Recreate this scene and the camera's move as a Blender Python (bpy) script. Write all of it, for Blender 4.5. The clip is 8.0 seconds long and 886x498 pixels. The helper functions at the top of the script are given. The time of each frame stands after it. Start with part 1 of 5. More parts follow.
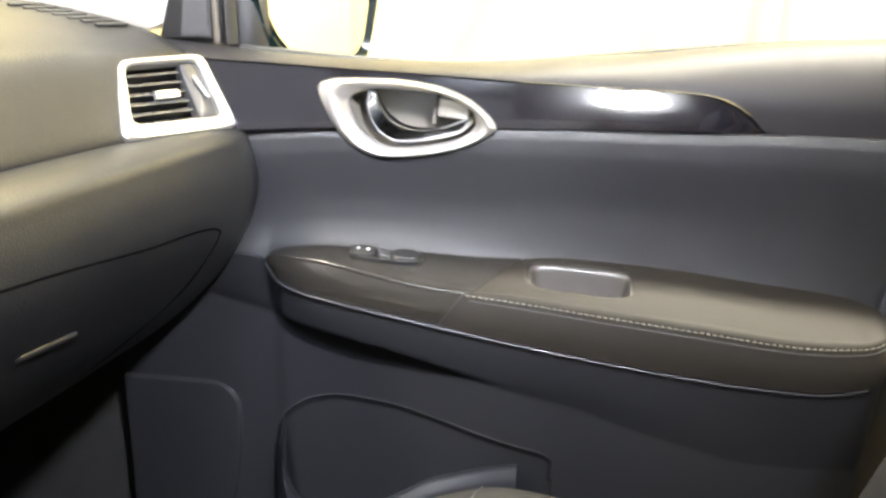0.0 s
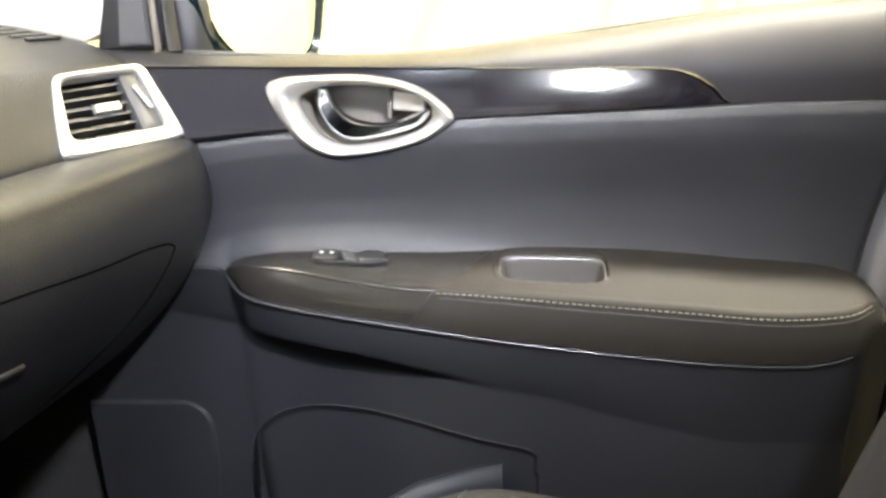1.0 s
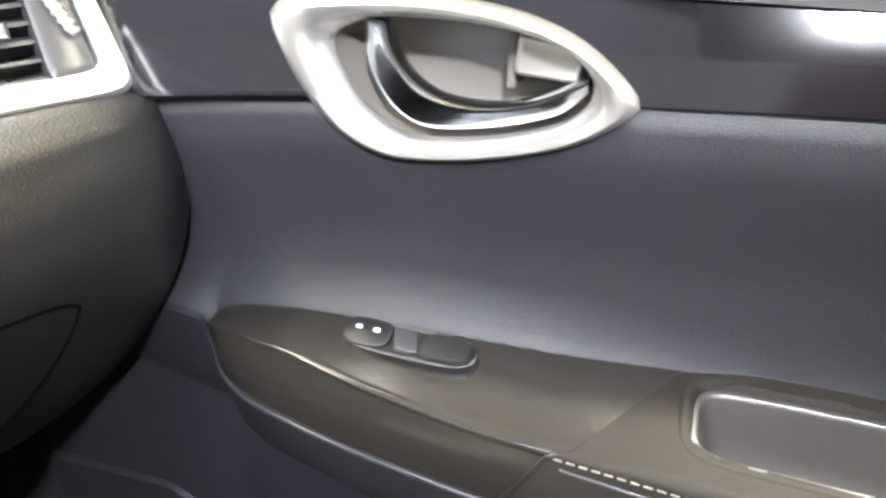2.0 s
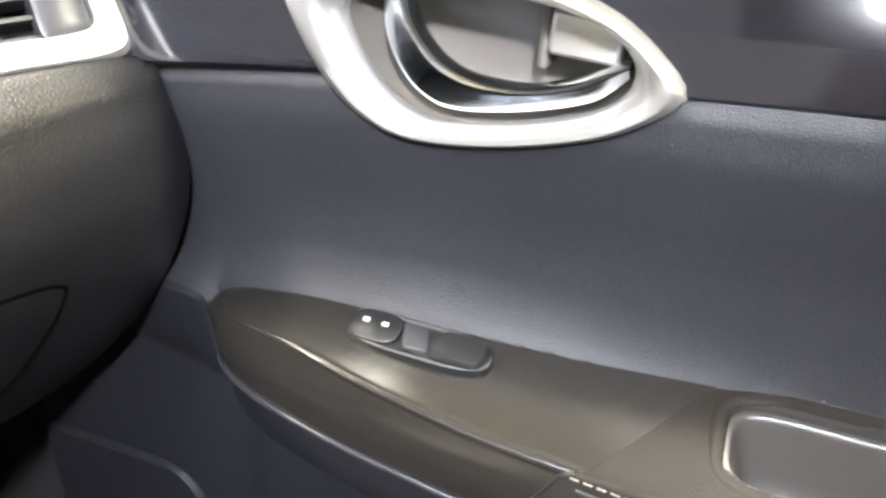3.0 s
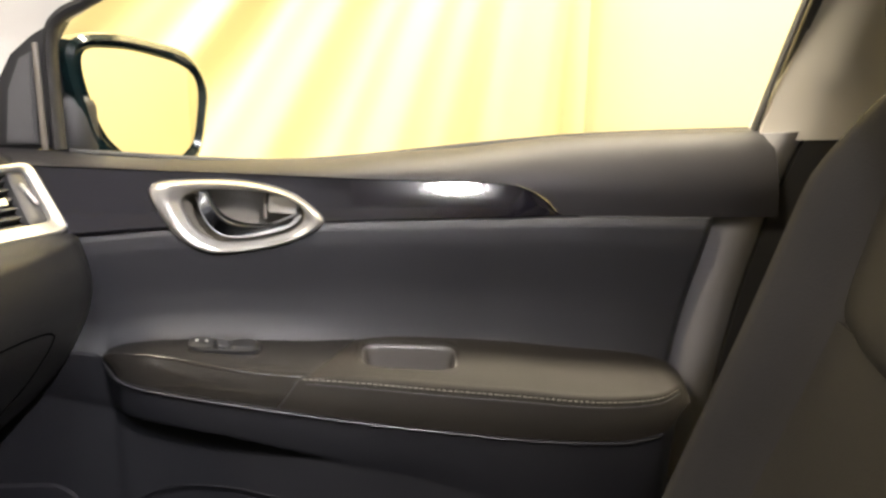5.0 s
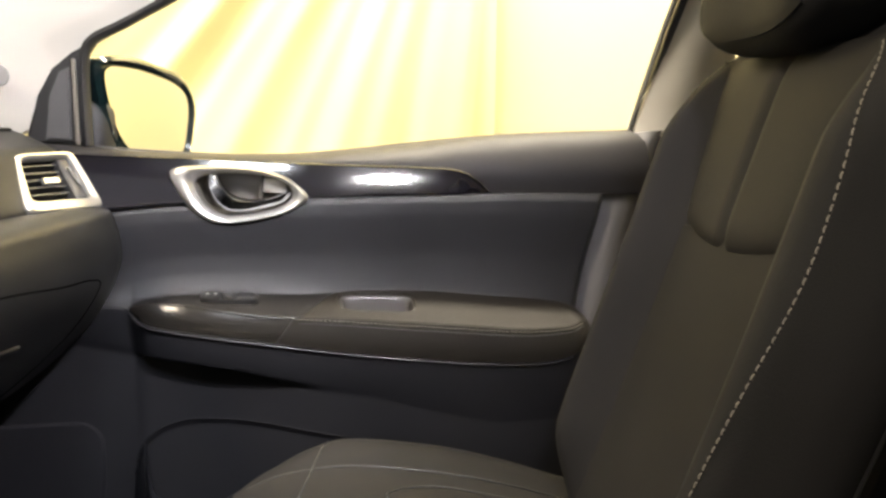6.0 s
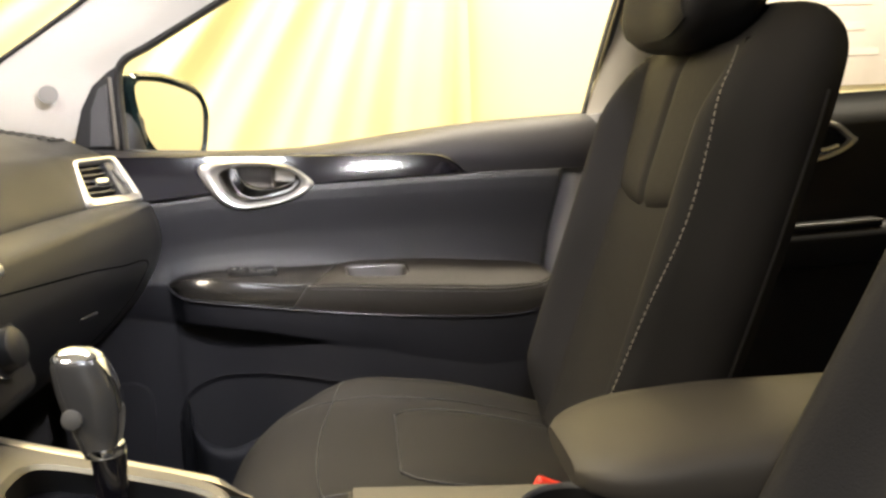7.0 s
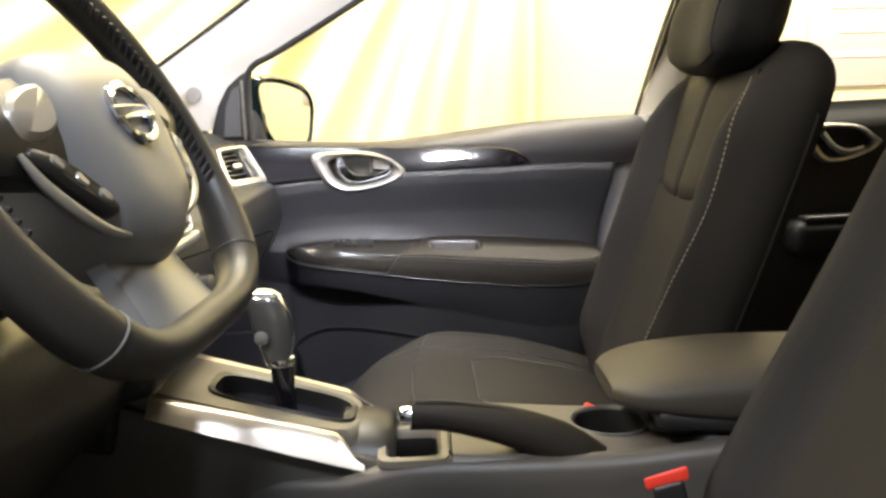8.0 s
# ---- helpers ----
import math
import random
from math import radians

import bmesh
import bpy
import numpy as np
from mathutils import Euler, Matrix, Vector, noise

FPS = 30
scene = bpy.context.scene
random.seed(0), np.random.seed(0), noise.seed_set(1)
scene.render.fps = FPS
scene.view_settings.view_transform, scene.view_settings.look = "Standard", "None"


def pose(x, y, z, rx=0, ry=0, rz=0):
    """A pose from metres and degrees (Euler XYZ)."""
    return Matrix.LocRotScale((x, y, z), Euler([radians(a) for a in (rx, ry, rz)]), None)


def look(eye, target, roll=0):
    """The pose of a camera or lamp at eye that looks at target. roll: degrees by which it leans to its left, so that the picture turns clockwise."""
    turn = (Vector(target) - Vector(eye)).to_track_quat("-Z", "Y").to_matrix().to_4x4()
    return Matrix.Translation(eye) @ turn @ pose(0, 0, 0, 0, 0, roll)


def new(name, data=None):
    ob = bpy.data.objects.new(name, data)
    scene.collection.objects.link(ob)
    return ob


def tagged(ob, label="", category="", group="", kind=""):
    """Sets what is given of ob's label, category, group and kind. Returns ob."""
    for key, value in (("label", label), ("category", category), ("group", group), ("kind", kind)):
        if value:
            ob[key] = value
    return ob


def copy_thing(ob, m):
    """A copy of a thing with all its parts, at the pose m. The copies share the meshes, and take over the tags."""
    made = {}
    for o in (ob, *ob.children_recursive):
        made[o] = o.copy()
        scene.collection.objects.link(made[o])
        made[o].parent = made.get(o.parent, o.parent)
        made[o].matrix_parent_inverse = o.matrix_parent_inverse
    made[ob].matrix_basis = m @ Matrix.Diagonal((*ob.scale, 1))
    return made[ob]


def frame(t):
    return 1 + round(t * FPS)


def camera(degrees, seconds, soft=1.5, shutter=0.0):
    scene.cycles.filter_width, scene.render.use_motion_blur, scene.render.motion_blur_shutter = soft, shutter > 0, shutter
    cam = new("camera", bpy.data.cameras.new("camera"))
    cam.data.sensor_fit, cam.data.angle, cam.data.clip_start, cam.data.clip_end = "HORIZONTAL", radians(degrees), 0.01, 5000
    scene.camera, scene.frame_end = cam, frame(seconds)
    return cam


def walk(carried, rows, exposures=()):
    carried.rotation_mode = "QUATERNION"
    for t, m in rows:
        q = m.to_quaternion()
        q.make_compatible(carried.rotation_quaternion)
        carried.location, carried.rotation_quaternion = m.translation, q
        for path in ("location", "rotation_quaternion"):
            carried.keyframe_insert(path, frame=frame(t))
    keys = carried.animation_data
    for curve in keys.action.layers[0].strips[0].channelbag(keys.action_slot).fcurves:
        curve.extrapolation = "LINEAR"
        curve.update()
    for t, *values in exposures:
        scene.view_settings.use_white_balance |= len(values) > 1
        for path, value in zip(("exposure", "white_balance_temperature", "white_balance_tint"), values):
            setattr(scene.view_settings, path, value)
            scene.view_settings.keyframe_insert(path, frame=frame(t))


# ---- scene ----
cam = camera(57.0, 8.0, soft=2.8)
PATH = [
    (0, (0.201, -0.752, 0.704), (-0.007, 1.147, 0.112), 1.0),
    (0.5, (0.21, -0.752, 0.698), (0.094, 1.153, 0.1), -1.7),
    (1, (0.209, -0.727, 0.697), (0.055, 1.174, 0.094), -2.9),
    (1.5, (0.222, -0.545, 0.695), (-0.173, 1.309, 0.058), -3.0),
    (2, (0.197, -0.342, 0.684), (-0.402, 1.358, -0.184), -1.6),
    (2.2, (0.186, -0.301, 0.685), (-0.435, 1.366, -0.23), -0.4),
    (3.3, (0.189, -0.317, 0.681), (-0.452, 1.322, -0.27), 0.0),
    (3.5, (0.191, -0.33, 0.682), (-0.439, 1.322, -0.253), 0.0),
    (4, (0.222, -0.458, 0.699), (-0.174, 1.39, 0.044), -0.1),
    (4.5, (0.218, -0.647, 0.696), (0.174, 1.296, 0.224), 0.6),
    (5, (0.225, -0.806, 0.741), (0.371, 1.14, 0.3), 0.3),
    (5.2, (0.206, -0.88, 0.683), (0.515, 1.074, 0.389), -0.8),
    (6.3, (0.119, -1.093, 0.674), (0.53, 0.843, 0.388), -0.5),
    (6.5, (0.114, -1.129, 0.677), (0.554, 0.802, 0.398), -1.6),
    (7, (0.094, -1.245, 0.685), (0.509, 0.684, 0.358), -2.8),
    (7.2, (0.079, -1.289, 0.687), (0.465, 0.641, 0.328), -3.2),
    (7.5, (0.051, -1.358, 0.699), (0.381, 0.583, 0.35), -3.5),
    (7.8, (0.037, -1.422, 0.715), (0.365, 0.518, 0.356), -1.9),
    (8, (0.021, -1.47, 0.722), (0.301, 0.475, 0.353), -1.9),
]
EXPOSURE = [(0.0, 0.14, 6200, 10), (1.0, 0.10, 6200, 10), (2.2, 0.05, 6100, 10), (3.4, 0.07, 6100, 10), (4.0, -0.26, 6500, 10), (4.5, -0.60, 6850, 12), (5.0, -0.84, 6800, 13),
            (6.3, -0.86, 6600, 13), (7.0, -0.79, 6700, 13), (8.0, -0.62, 6350, 13)]
walk(cam, [(t, look(eye, target, roll)) for t, eye, target, roll in PATH], EXPOSURE)

# ---- light ----
world = bpy.data.worlds.new("world")
scene.world = world
world.use_nodes = True
world.node_tree.nodes["Background"].inputs[0].default_value = (0.9, 0.85, 0.75, 1)
world.node_tree.nodes["Background"].inputs[1].default_value = 0.006


def area(name, m, sx, sy, watts, colour):
    d = bpy.data.lights.new(name, "AREA")
    d.shape, d.size, d.size_y, d.energy, d.color = "RECTANGLE", sx, sy, watts, colour
    ob = new(name, d)
    ob.matrix_world = m
    return ob


WARM = (1.0, 0.92, 0.72)
area("lamp_curtain", look((0.7, 0.30, 2.60), (0.7, 0.9, 0.9)), 4.4, 0.3, 570, WARM)
# Added lamp that brightens the east wall for the mirror's reflection.
area("fill_rear_wall", look((4.7, -0.3, 2.6), (5.9, 0.2, 1.0)), 0.3, 3.0, 260, WARM)
# Added fill above the driver's door opening, to lift console and seats.
area("fill_driver_door", look((0.1, -2.3, 2.5), (0.1, -0.5, 0.4)), 0.4, 0.4, 76, (0.88, 0.94, 1.0))
# Added soft panel with no fixture, for the sheen on door and gloss strip.
area("fill_door_sheen", look((-1.30, -2.3, 1.22), (0.05, 0.0, 0.56)), 4.2, 2.0, 17, (0.95, 0.97, 0.95))
area("lamp_ceiling", look((-1.2, -1.6, 2.3), (0.05, -0.05, 0.46)), 0.45, 0.25, 84, (1.0, 0.89, 0.70))
reading = area("lamp_roof", look((0.41, -0.80, 1.105), (-0.04, 0.0, 0.60)), 0.080, 0.05, 7.3, (0.98, 0.97, 1.0))
reading.data.spread = radians(82)

# ---- materials ----


def shader(name, colour, rough=0.5, metal=0.0, grain=0.0, grain_size=400.0, spread=0.15, spread_size=6.0, coat=0.0,
           spec=0.5, kind="noise", rough_spread=0.05):
    m = bpy.data.materials.new(name)
    m.use_nodes = True
    nt = m.node_tree
    n, l = nt.nodes, nt.links
    b = n["Principled BSDF"]
    b.inputs["Metallic"].default_value = metal
    b.inputs["Coat Weight"].default_value = coat
    b.inputs["Coat Roughness"].default_value = 0.04
    b.inputs["Specular IOR Level"].default_value = spec
    tc = n.new("ShaderNodeTexCoord")
    big = n.new("ShaderNodeTexNoise")
    big.inputs["Scale"].default_value = spread_size
    big.inputs["Detail"].default_value = 5
    l.new(tc.outputs["Object"], big.inputs["Vector"])
    ramp = n.new("ShaderNodeValToRGB")
    e = ramp.color_ramp.elements
    e[0].position, e[1].position = 0.3, 0.7
    e[0].color = (*[c * (1 - spread) for c in colour], 1)
    e[1].color = (*[min(1, c * (1 + spread)) for c in colour], 1)
    l.new(big.outputs["Fac"], ramp.inputs["Fac"])
    l.new(ramp.outputs["Color"], b.inputs["Base Color"])
    mr = n.new("ShaderNodeMapRange")
    mr.inputs["To Min"].default_value = max(0, rough - rough_spread)
    mr.inputs["To Max"].default_value = min(1, rough + rough_spread)
    l.new(big.outputs["Fac"], mr.inputs["Value"])
    l.new(mr.outputs["Result"], b.inputs["Roughness"])
    if grain:
        if kind == "weave":
            w1, w2 = n.new("ShaderNodeTexWave"), n.new("ShaderNodeTexWave")
            w1.bands_direction, w2.bands_direction = "DIAGONAL", "Z"
            for w in (w1, w2):
                w.inputs["Scale"].default_value = grain_size
                w.inputs["Distortion"].default_value = 1.5
                l.new(tc.outputs["Object"], w.inputs["Vector"])
            mx = n.new("ShaderNodeMath")
            mx.operation = "MULTIPLY"
            l.new(w1.outputs["Fac"], mx.inputs[0])
            l.new(w2.outputs["Fac"], mx.inputs[1])
            out = mx.outputs[0]
        elif kind == "leather":
            t = n.new("ShaderNodeTexVoronoi")
            t.feature = "DISTANCE_TO_EDGE"
            t.inputs["Scale"].default_value = grain_size
            l.new(tc.outputs["Object"], t.inputs["Vector"])
            cl = n.new("ShaderNodeMath")
            cl.operation = "MINIMUM"
            cl.inputs[1].default_value = 0.25
            l.new(t.outputs["Distance"], cl.inputs[0])
            out = cl.outputs[0]
        else:
            t = n.new("ShaderNodeTexNoise")
            t.inputs["Scale"].default_value = grain_size
            t.inputs["Detail"].default_value = 3
            l.new(tc.outputs["Object"], t.inputs["Vector"])
            out = t.outputs["Fac"]
        bump = n.new("ShaderNodeBump")
        bump.inputs["Strength"].default_value = grain
        bump.inputs["Distance"].default_value = 0.0006
        l.new(out, bump.inputs["Height"])
        l.new(bump.outputs["Normal"], b.inputs["Normal"])
    return m


DOOR_SOFT = shader("door_soft_trim", (0.0165, 0.0168, 0.0205), 0.44, spec=0.5, grain=0.75, grain_size=850, kind="leather", spread=0.14)
DOOR_HARD = shader("door_hard_plastic", (0.019, 0.020, 0.025), 0.52, spec=0.35, grain=0.4, grain_size=900, spread=0.18)
DOOR_LOW = shader("lower_door_plastic", (0.0125, 0.0128, 0.0158), 0.50, spec=0.3, grain=0.4, grain_size=900, spread=0.18)
# Paler and glossier than the door plastic, for the bright line along edges.
LIP = shader("smooth_lip_plastic", (0.030, 0.030, 0.034), 0.25, spread=0.1)
GUNMETAL = shader("gunmetal", (0.16, 0.16, 0.165), 0.26, metal=0.7, spread=0.06)
SILL = shader("sill_plastic", (0.021, 0.020, 0.022), 0.48, spec=0.2, grain=0.35, grain_size=1100, spread=0.15)
DASH = shader("dash_grained", (0.0078, 0.0078, 0.0086), 0.42, spec=0.36, grain=0.9, grain_size=420, kind="leather", spread=0.15)
ARM_PLASTIC = shader("armrest_plastic", (0.0165, 0.0148, 0.0132), 0.16, spec=0.6, grain=0.08, grain_size=1300, spread=0.12)
LEATHER = shader("armrest_leather", (0.016, 0.0138, 0.0115), 0.60, grain=0.5, grain_size=900, kind="leather", spread=0.15, spec=0.2)
SEAT = shader("seat_cloth", (0.0168, 0.0160, 0.0160), 0.70, spec=0.18, grain=0.7, grain_size=500, kind="leather", spread=0.2)
SEAT_DARK = shader("seat_side_cloth", (0.0165, 0.0160, 0.0168), 0.75, spec=0.2, grain=0.7, grain_size=800, spread=0.2)
PIANO = shader("piano_black", (0.0065, 0.0060, 0.0092), 0.10, coat=1.0, spread=0.3, rough_spread=0.04, spread_size=25)
SATIN = shader("satin_silver", (0.74, 0.725, 0.70), 0.32, metal=0.88, spread=0.05, grain=0.08, grain_size=1500)
CHROME = shader("chrome", (0.72, 0.76, 0.84), 0.14, metal=1.0, spread=0.05, rough_spread=0.05, spread_size=40)
CUP = shader("cup_grey_plastic", (0.045, 0.042, 0.039), 0.34, grain=0.1, grain_size=1200)
GREY = shader("grey_plastic", (0.13, 0.128, 0.125), 0.42, grain=0.2, grain_size=1200)
VENT = shader("vent_plastic", (0.040, 0.040, 0.042), 0.35, grain=0.1, grain_size=1200)
BLACK = shader("black_plastic", (0.012, 0.012, 0.013), 0.40, grain=0.15, grain_size=1200)
GAP = shader("deep_gap", (0.002, 0.002, 0.002), 0.95, spec=0.0, spread=0.2)
RUBBER = shader("black_rubber", (0.010, 0.010, 0.011), 0.6, grain=0.2, grain_size=800)
BEIGE = shader("pillar_cloth", (0.52, 0.495, 0.45), 0.75, grain=0.3, grain_size=900, spread=0.06)
PALE = shader("pillar_grey", (0.155, 0.152, 0.158), 0.6, grain=0.2, grain_size=900, spread=0.08)
CAP = shader("cap_grey", (0.21, 0.205, 0.20), 0.6, grain=0.2, grain_size=900)
THREAD = shader("thread", (0.27, 0.25, 0.22), 0.7, spread=0.2, spread_size=300)
WHEEL_LEATHER = shader("wheel_leather", (0.034, 0.032, 0.031), 0.42, grain=0.25, grain_size=600, kind="leather")
HUB = shader("hub_plastic", (0.066, 0.067, 0.071), 0.38, grain=0.25, grain_size=1000)
TAUPE = shader("taupe_plastic", (0.125, 0.114, 0.098), 0.42, grain=0.2, grain_size=1000)
CONSOLE = shader("console_plastic", (0.056, 0.053, 0.050), 0.40, spec=0.4, grain=0.3, grain_size=1000, spread=0.15)
CARPET = shader("carpet", (0.011, 0.011, 0.012), 0.95, grain=1.0, grain_size=600, spread=0.35, spread_size=30)
RED = shader("red_button", (0.75, 0.05, 0.03), 0.4, spread=0.05)
PAINT = shader("teal_paint", (0.0025, 0.008, 0.009), 0.15, coat=1.0, spread=0.1)
PRINT = shader("white_print", (0.8, 0.8, 0.78), 0.5, spread=0.03)
CURTAIN = shader("curtain_cloth", (0.88, 0.765, 0.40), 0.8, grain=0.2, grain_size=500, spread=0.05, spread_size=2)
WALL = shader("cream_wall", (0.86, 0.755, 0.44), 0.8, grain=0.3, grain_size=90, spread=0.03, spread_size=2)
# Made-up grey for unseen sides of the room, dark to limit bounced light.
UNSEEN_GREY = shader("unseen_grey", (0.22, 0.21, 0.20), 0.8, grain=0.3, grain_size=90, spread=0.05, spread_size=2)
CONCRETE = shader("showroom_floor", (0.20, 0.195, 0.19), 0.5, grain=0.4, grain_size=60, spread=0.15)
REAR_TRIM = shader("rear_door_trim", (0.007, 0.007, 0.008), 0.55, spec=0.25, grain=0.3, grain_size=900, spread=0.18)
POSTER = shader("poster_paper", (0.62, 0.56, 0.50), 0.7, spread=0.08, spread_size=9)
POSTER_INK = shader("poster_ink", (0.60, 0.54, 0.48), 0.7, spread=0.1)

MIRROR = bpy.data.materials.new("mirror_glass")
MIRROR.use_nodes = True
_b = MIRROR.node_tree.nodes["Principled BSDF"]
_b.inputs["Metallic"].default_value, _b.inputs["Roughness"].default_value = 1.0, 0.02
_b.inputs["Base Color"].default_value = (0.88, 0.89, 0.88, 1)

GLASS = bpy.data.materials.new("window_glass")
GLASS.use_nodes = True
_b = GLASS.node_tree.nodes["Principled BSDF"]
_b.inputs["Transmission Weight"].default_value, _b.inputs["Roughness"].default_value = 1.0, 0.0
_b.inputs["IOR"].default_value = 1.02
_b.inputs["Base Color"].default_value = (0.98, 0.99, 0.98, 1)

# ---- mesh helpers ----


def part(name, bm, material, parent=None, label="", smooth=True, angle=40):
    bmesh.ops.recalc_face_normals(bm, faces=bm.faces[:])
    me = bpy.data.meshes.new(name)
    for f in bm.faces:
        f.smooth = smooth
    if smooth:
        for e in bm.edges:
            if len(e.link_faces) == 2 and e.calc_face_angle(0) > radians(angle):
                e.smooth = False
    bm.to_mesh(me)
    bm.free()
    me.materials.append(material)
    ob = new(name, me)
    if parent is not None:
        ob.parent = parent
    if label:
        tagged(ob, label)
    return ob


def thing(name, label, category, m=None, group="", kind=""):
    ob = new(name)
    ob.empty_display_size = 0.05
    if m is not None:
        ob.matrix_world = m
    return tagged(ob, label, category, group, kind)


def spline(points, count, closed=False):
    """A smooth curve through a few control points."""
    p = [Vector(q) for q in points]
    k = len(p)
    spans = k if closed else k - 1
    out = []
    for i in range(count):
        s = i * spans / (count if closed else count - 1)
        j = min(int(s), spans - 1)
        f = s - j
        if closed:
            a, b, c, d = (p[(j + o) % k] for o in (-1, 0, 1, 2))
        else:
            a, b, c, d = p[max(j - 1, 0)], p[j], p[j + 1], p[min(j + 2, k - 1)]
        out.append(0.5 * (2 * b + (c - a) * f + (2 * a - 5 * b + 4 * c - d) * f * f + (3 * b - a - 3 * c + d) * f ** 3))
    return out


def along(table, x):
    """A value read smoothly from a short table of (x, value), with no overshoot."""
    if x <= table[0][0]:
        return table[0][1]
    if x >= table[-1][0]:
        return table[-1][1]
    j = 0
    while x > table[j + 1][0]:
        j += 1

    def grade(k):
        return (table[k + 1][1] - table[k][1]) / (table[k + 1][0] - table[k][0])

    def slope(k):
        if k == 0 or k == len(table) - 1:
            return grade(0 if k == 0 else k - 1)
        p, q = grade(k - 1), grade(k)
        if p * q <= 0:
            return 0.0
        h, g = table[k][0] - table[k - 1][0], table[k + 1][0] - table[k][0]
        return 3 * (h + g) / ((2 * g + h) / p + (g + 2 * h) / q)

    (x0, u), (x1, v) = table[j], table[j + 1]
    h = x1 - x0
    f = (x - x0) / h
    return (u * (1 + 2 * f) * (1 - f) ** 2 + h * slope(j) * f * (1 - f) ** 2 + v * f * f * (3 - 2 * f) + h * slope(j + 1) * f * f * (f - 1))


def step(a, b, x):
    f = min(1.0, max(0.0, (x - a) / (b - a))) if a != b else float(x > a)
    return f * f * (3 - 2 * f)


def loft(rings, closed=True, caps=True, bm=None):
    """Skins a row of rings of equal length."""
    bm = bm or bmesh.new()
    made = [[bm.verts.new(p) for p in ring] for ring in rings]
    n = len(rings[0])
    for a, b in zip(made, made[1:]):
        for i in range(n if closed else n - 1):
            j = (i + 1) % n
            bm.faces.new((a[i], a[j], b[j], b[i]))
    if caps and closed:
        bm.faces.new(made[0])
        bm.faces.new(made[-1][::-1])
    return bm


def sheet(fn, us, vs, thick=None, bm=None):
    """A surface fn(u, v) over two lists, with a thickness vector if given."""
    bm = bm or bmesh.new()
    grid = [[bm.verts.new(fn(u, v)) for v in vs] for u in us]
    for a, b in zip(grid, grid[1:]):
        for i in range(len(vs) - 1):
            bm.faces.new((a[i], a[i + 1], b[i + 1], b[i]))
    if thick is not None:
        t = Vector(thick)
        back = [[bm.verts.new(Vector(fn(u, v)) + t) for v in vs] for u in us]
        for a, b in zip(back, back[1:]):
            for i in range(len(vs) - 1):
                bm.faces.new((a[i], b[i], b[i + 1], a[i + 1]))
        rim = [(i, 0) for i in range(len(us))] + [(len(us) - 1, j) for j in range(1, len(vs))]
        rim += [(i, len(vs) - 1) for i in range(len(us) - 2, -1, -1)] + [(0, j) for j in range(len(vs) - 2, 0, -1)]
        for (i, j), (k, m) in zip(rim, rim[1:] + rim[:1]):
            bm.faces.new((grid[i][j], grid[k][m], back[k][m], back[i][j]))
    return bm


def steps(a, b, n):
    return [a + (b - a) * i / (n - 1) for i in range(n)]


def tube(path, radius, seg=10, bm=None, closed=False, squash=None):
    """A round bar along a path; radius: a number or a function of 0..1."""
    rings = []
    n = len(path)
    side = None
    for i, p in enumerate(path):
        if closed:
            d = path[(i + 1) % n] - path[i - 1]
        else:
            d = path[min(i + 1, n - 1)] - path[max(i - 1, 0)]
        d = d.normalized()
        if side is None:
            side = d.orthogonal().normalized()
        side = (side - d * side.dot(d)).normalized()
        up = d.cross(side)
        r = radius(i / max(n - 1, 1)) if callable(radius) else radius
        rings.append([p + r * (math.cos(a) * side + math.sin(a) * up * (squash or 1)) for a in
                      (2 * math.pi * k / seg for k in range(seg))])
    if closed:
        rings.append(rings[0])
        bm = loft(rings, caps=False, bm=bm)
        bmesh.ops.remove_doubles(bm, verts=bm.verts[:], dist=1e-6)
        return bm
    return loft(rings, bm=bm)


def rbox(sx, sy, sz, bevel=0.003, m=None, bm=None, seg=3):
    """A box with rounded edges about its centre."""
    own = bmesh.new()
    bmesh.ops.create_cube(own, size=1)
    bmesh.ops.scale(own, vec=(sx, sy, sz), verts=own.verts[:])
    if bevel:
        bmesh.ops.bevel(own, geom=own.edges[:], offset=bevel, segments=seg, profile=0.5, affect="EDGES")
    if m is not None:
        own.transform(m)
    if bm is None:
        return own
    me = bpy.data.meshes.new("tmp")
    own.to_mesh(me)
    own.free()
    bm.from_mesh(me)
    bpy.data.meshes.remove(me)
    return bm


def pillow(fn, nu, nv, m=None):
    """A closed rounded body: fn(a, b) for a around 0..1 and b from end to end 0..1."""
    rings = [[fn(i / nu, j / (nv - 1)) for i in range(nu)] for j in range(nv)]
    bm = loft(rings)
    if m is not None:
        bm.transform(m)
    return bm


def stitches(path, length, gap, radius, name, parent, label, lift=Vector((0, 0, 0))):
    """One dashed seam: short thread stitches joined along a path."""
    bm = bmesh.new()
    total = [0.0]
    for a, b in zip(path, path[1:]):
        total.append(total[-1] + (b - a).length)

    def at(s):
        for i in range(len(path) - 1):
            if s <= total[i + 1]:
                return path[i].lerp(path[i + 1], (s - total[i]) / max(total[i + 1] - total[i], 1e-9))
        return path[-1]

    s = 0.0
    while s + length < total[-1]:
        a, b = at(s) + lift, at(s + length) + lift
        mid = (a + b) / 2 + lift * 0.6
        tube([a - lift, mid, b - lift], radius, 5, bm)
        s += length + gap
    return part(name, bm, THREAD, parent, label)


# The seats, the console and the dashboard lie a few degrees off the line of the door.
TURN = -7.0
ROT = Matrix.Rotation(radians(TURN), 4, "Z")


def car(x, y):
    """A frame at a place of the cabin, turned with the car."""
    return Matrix.Translation((x, y, 0)) @ ROT


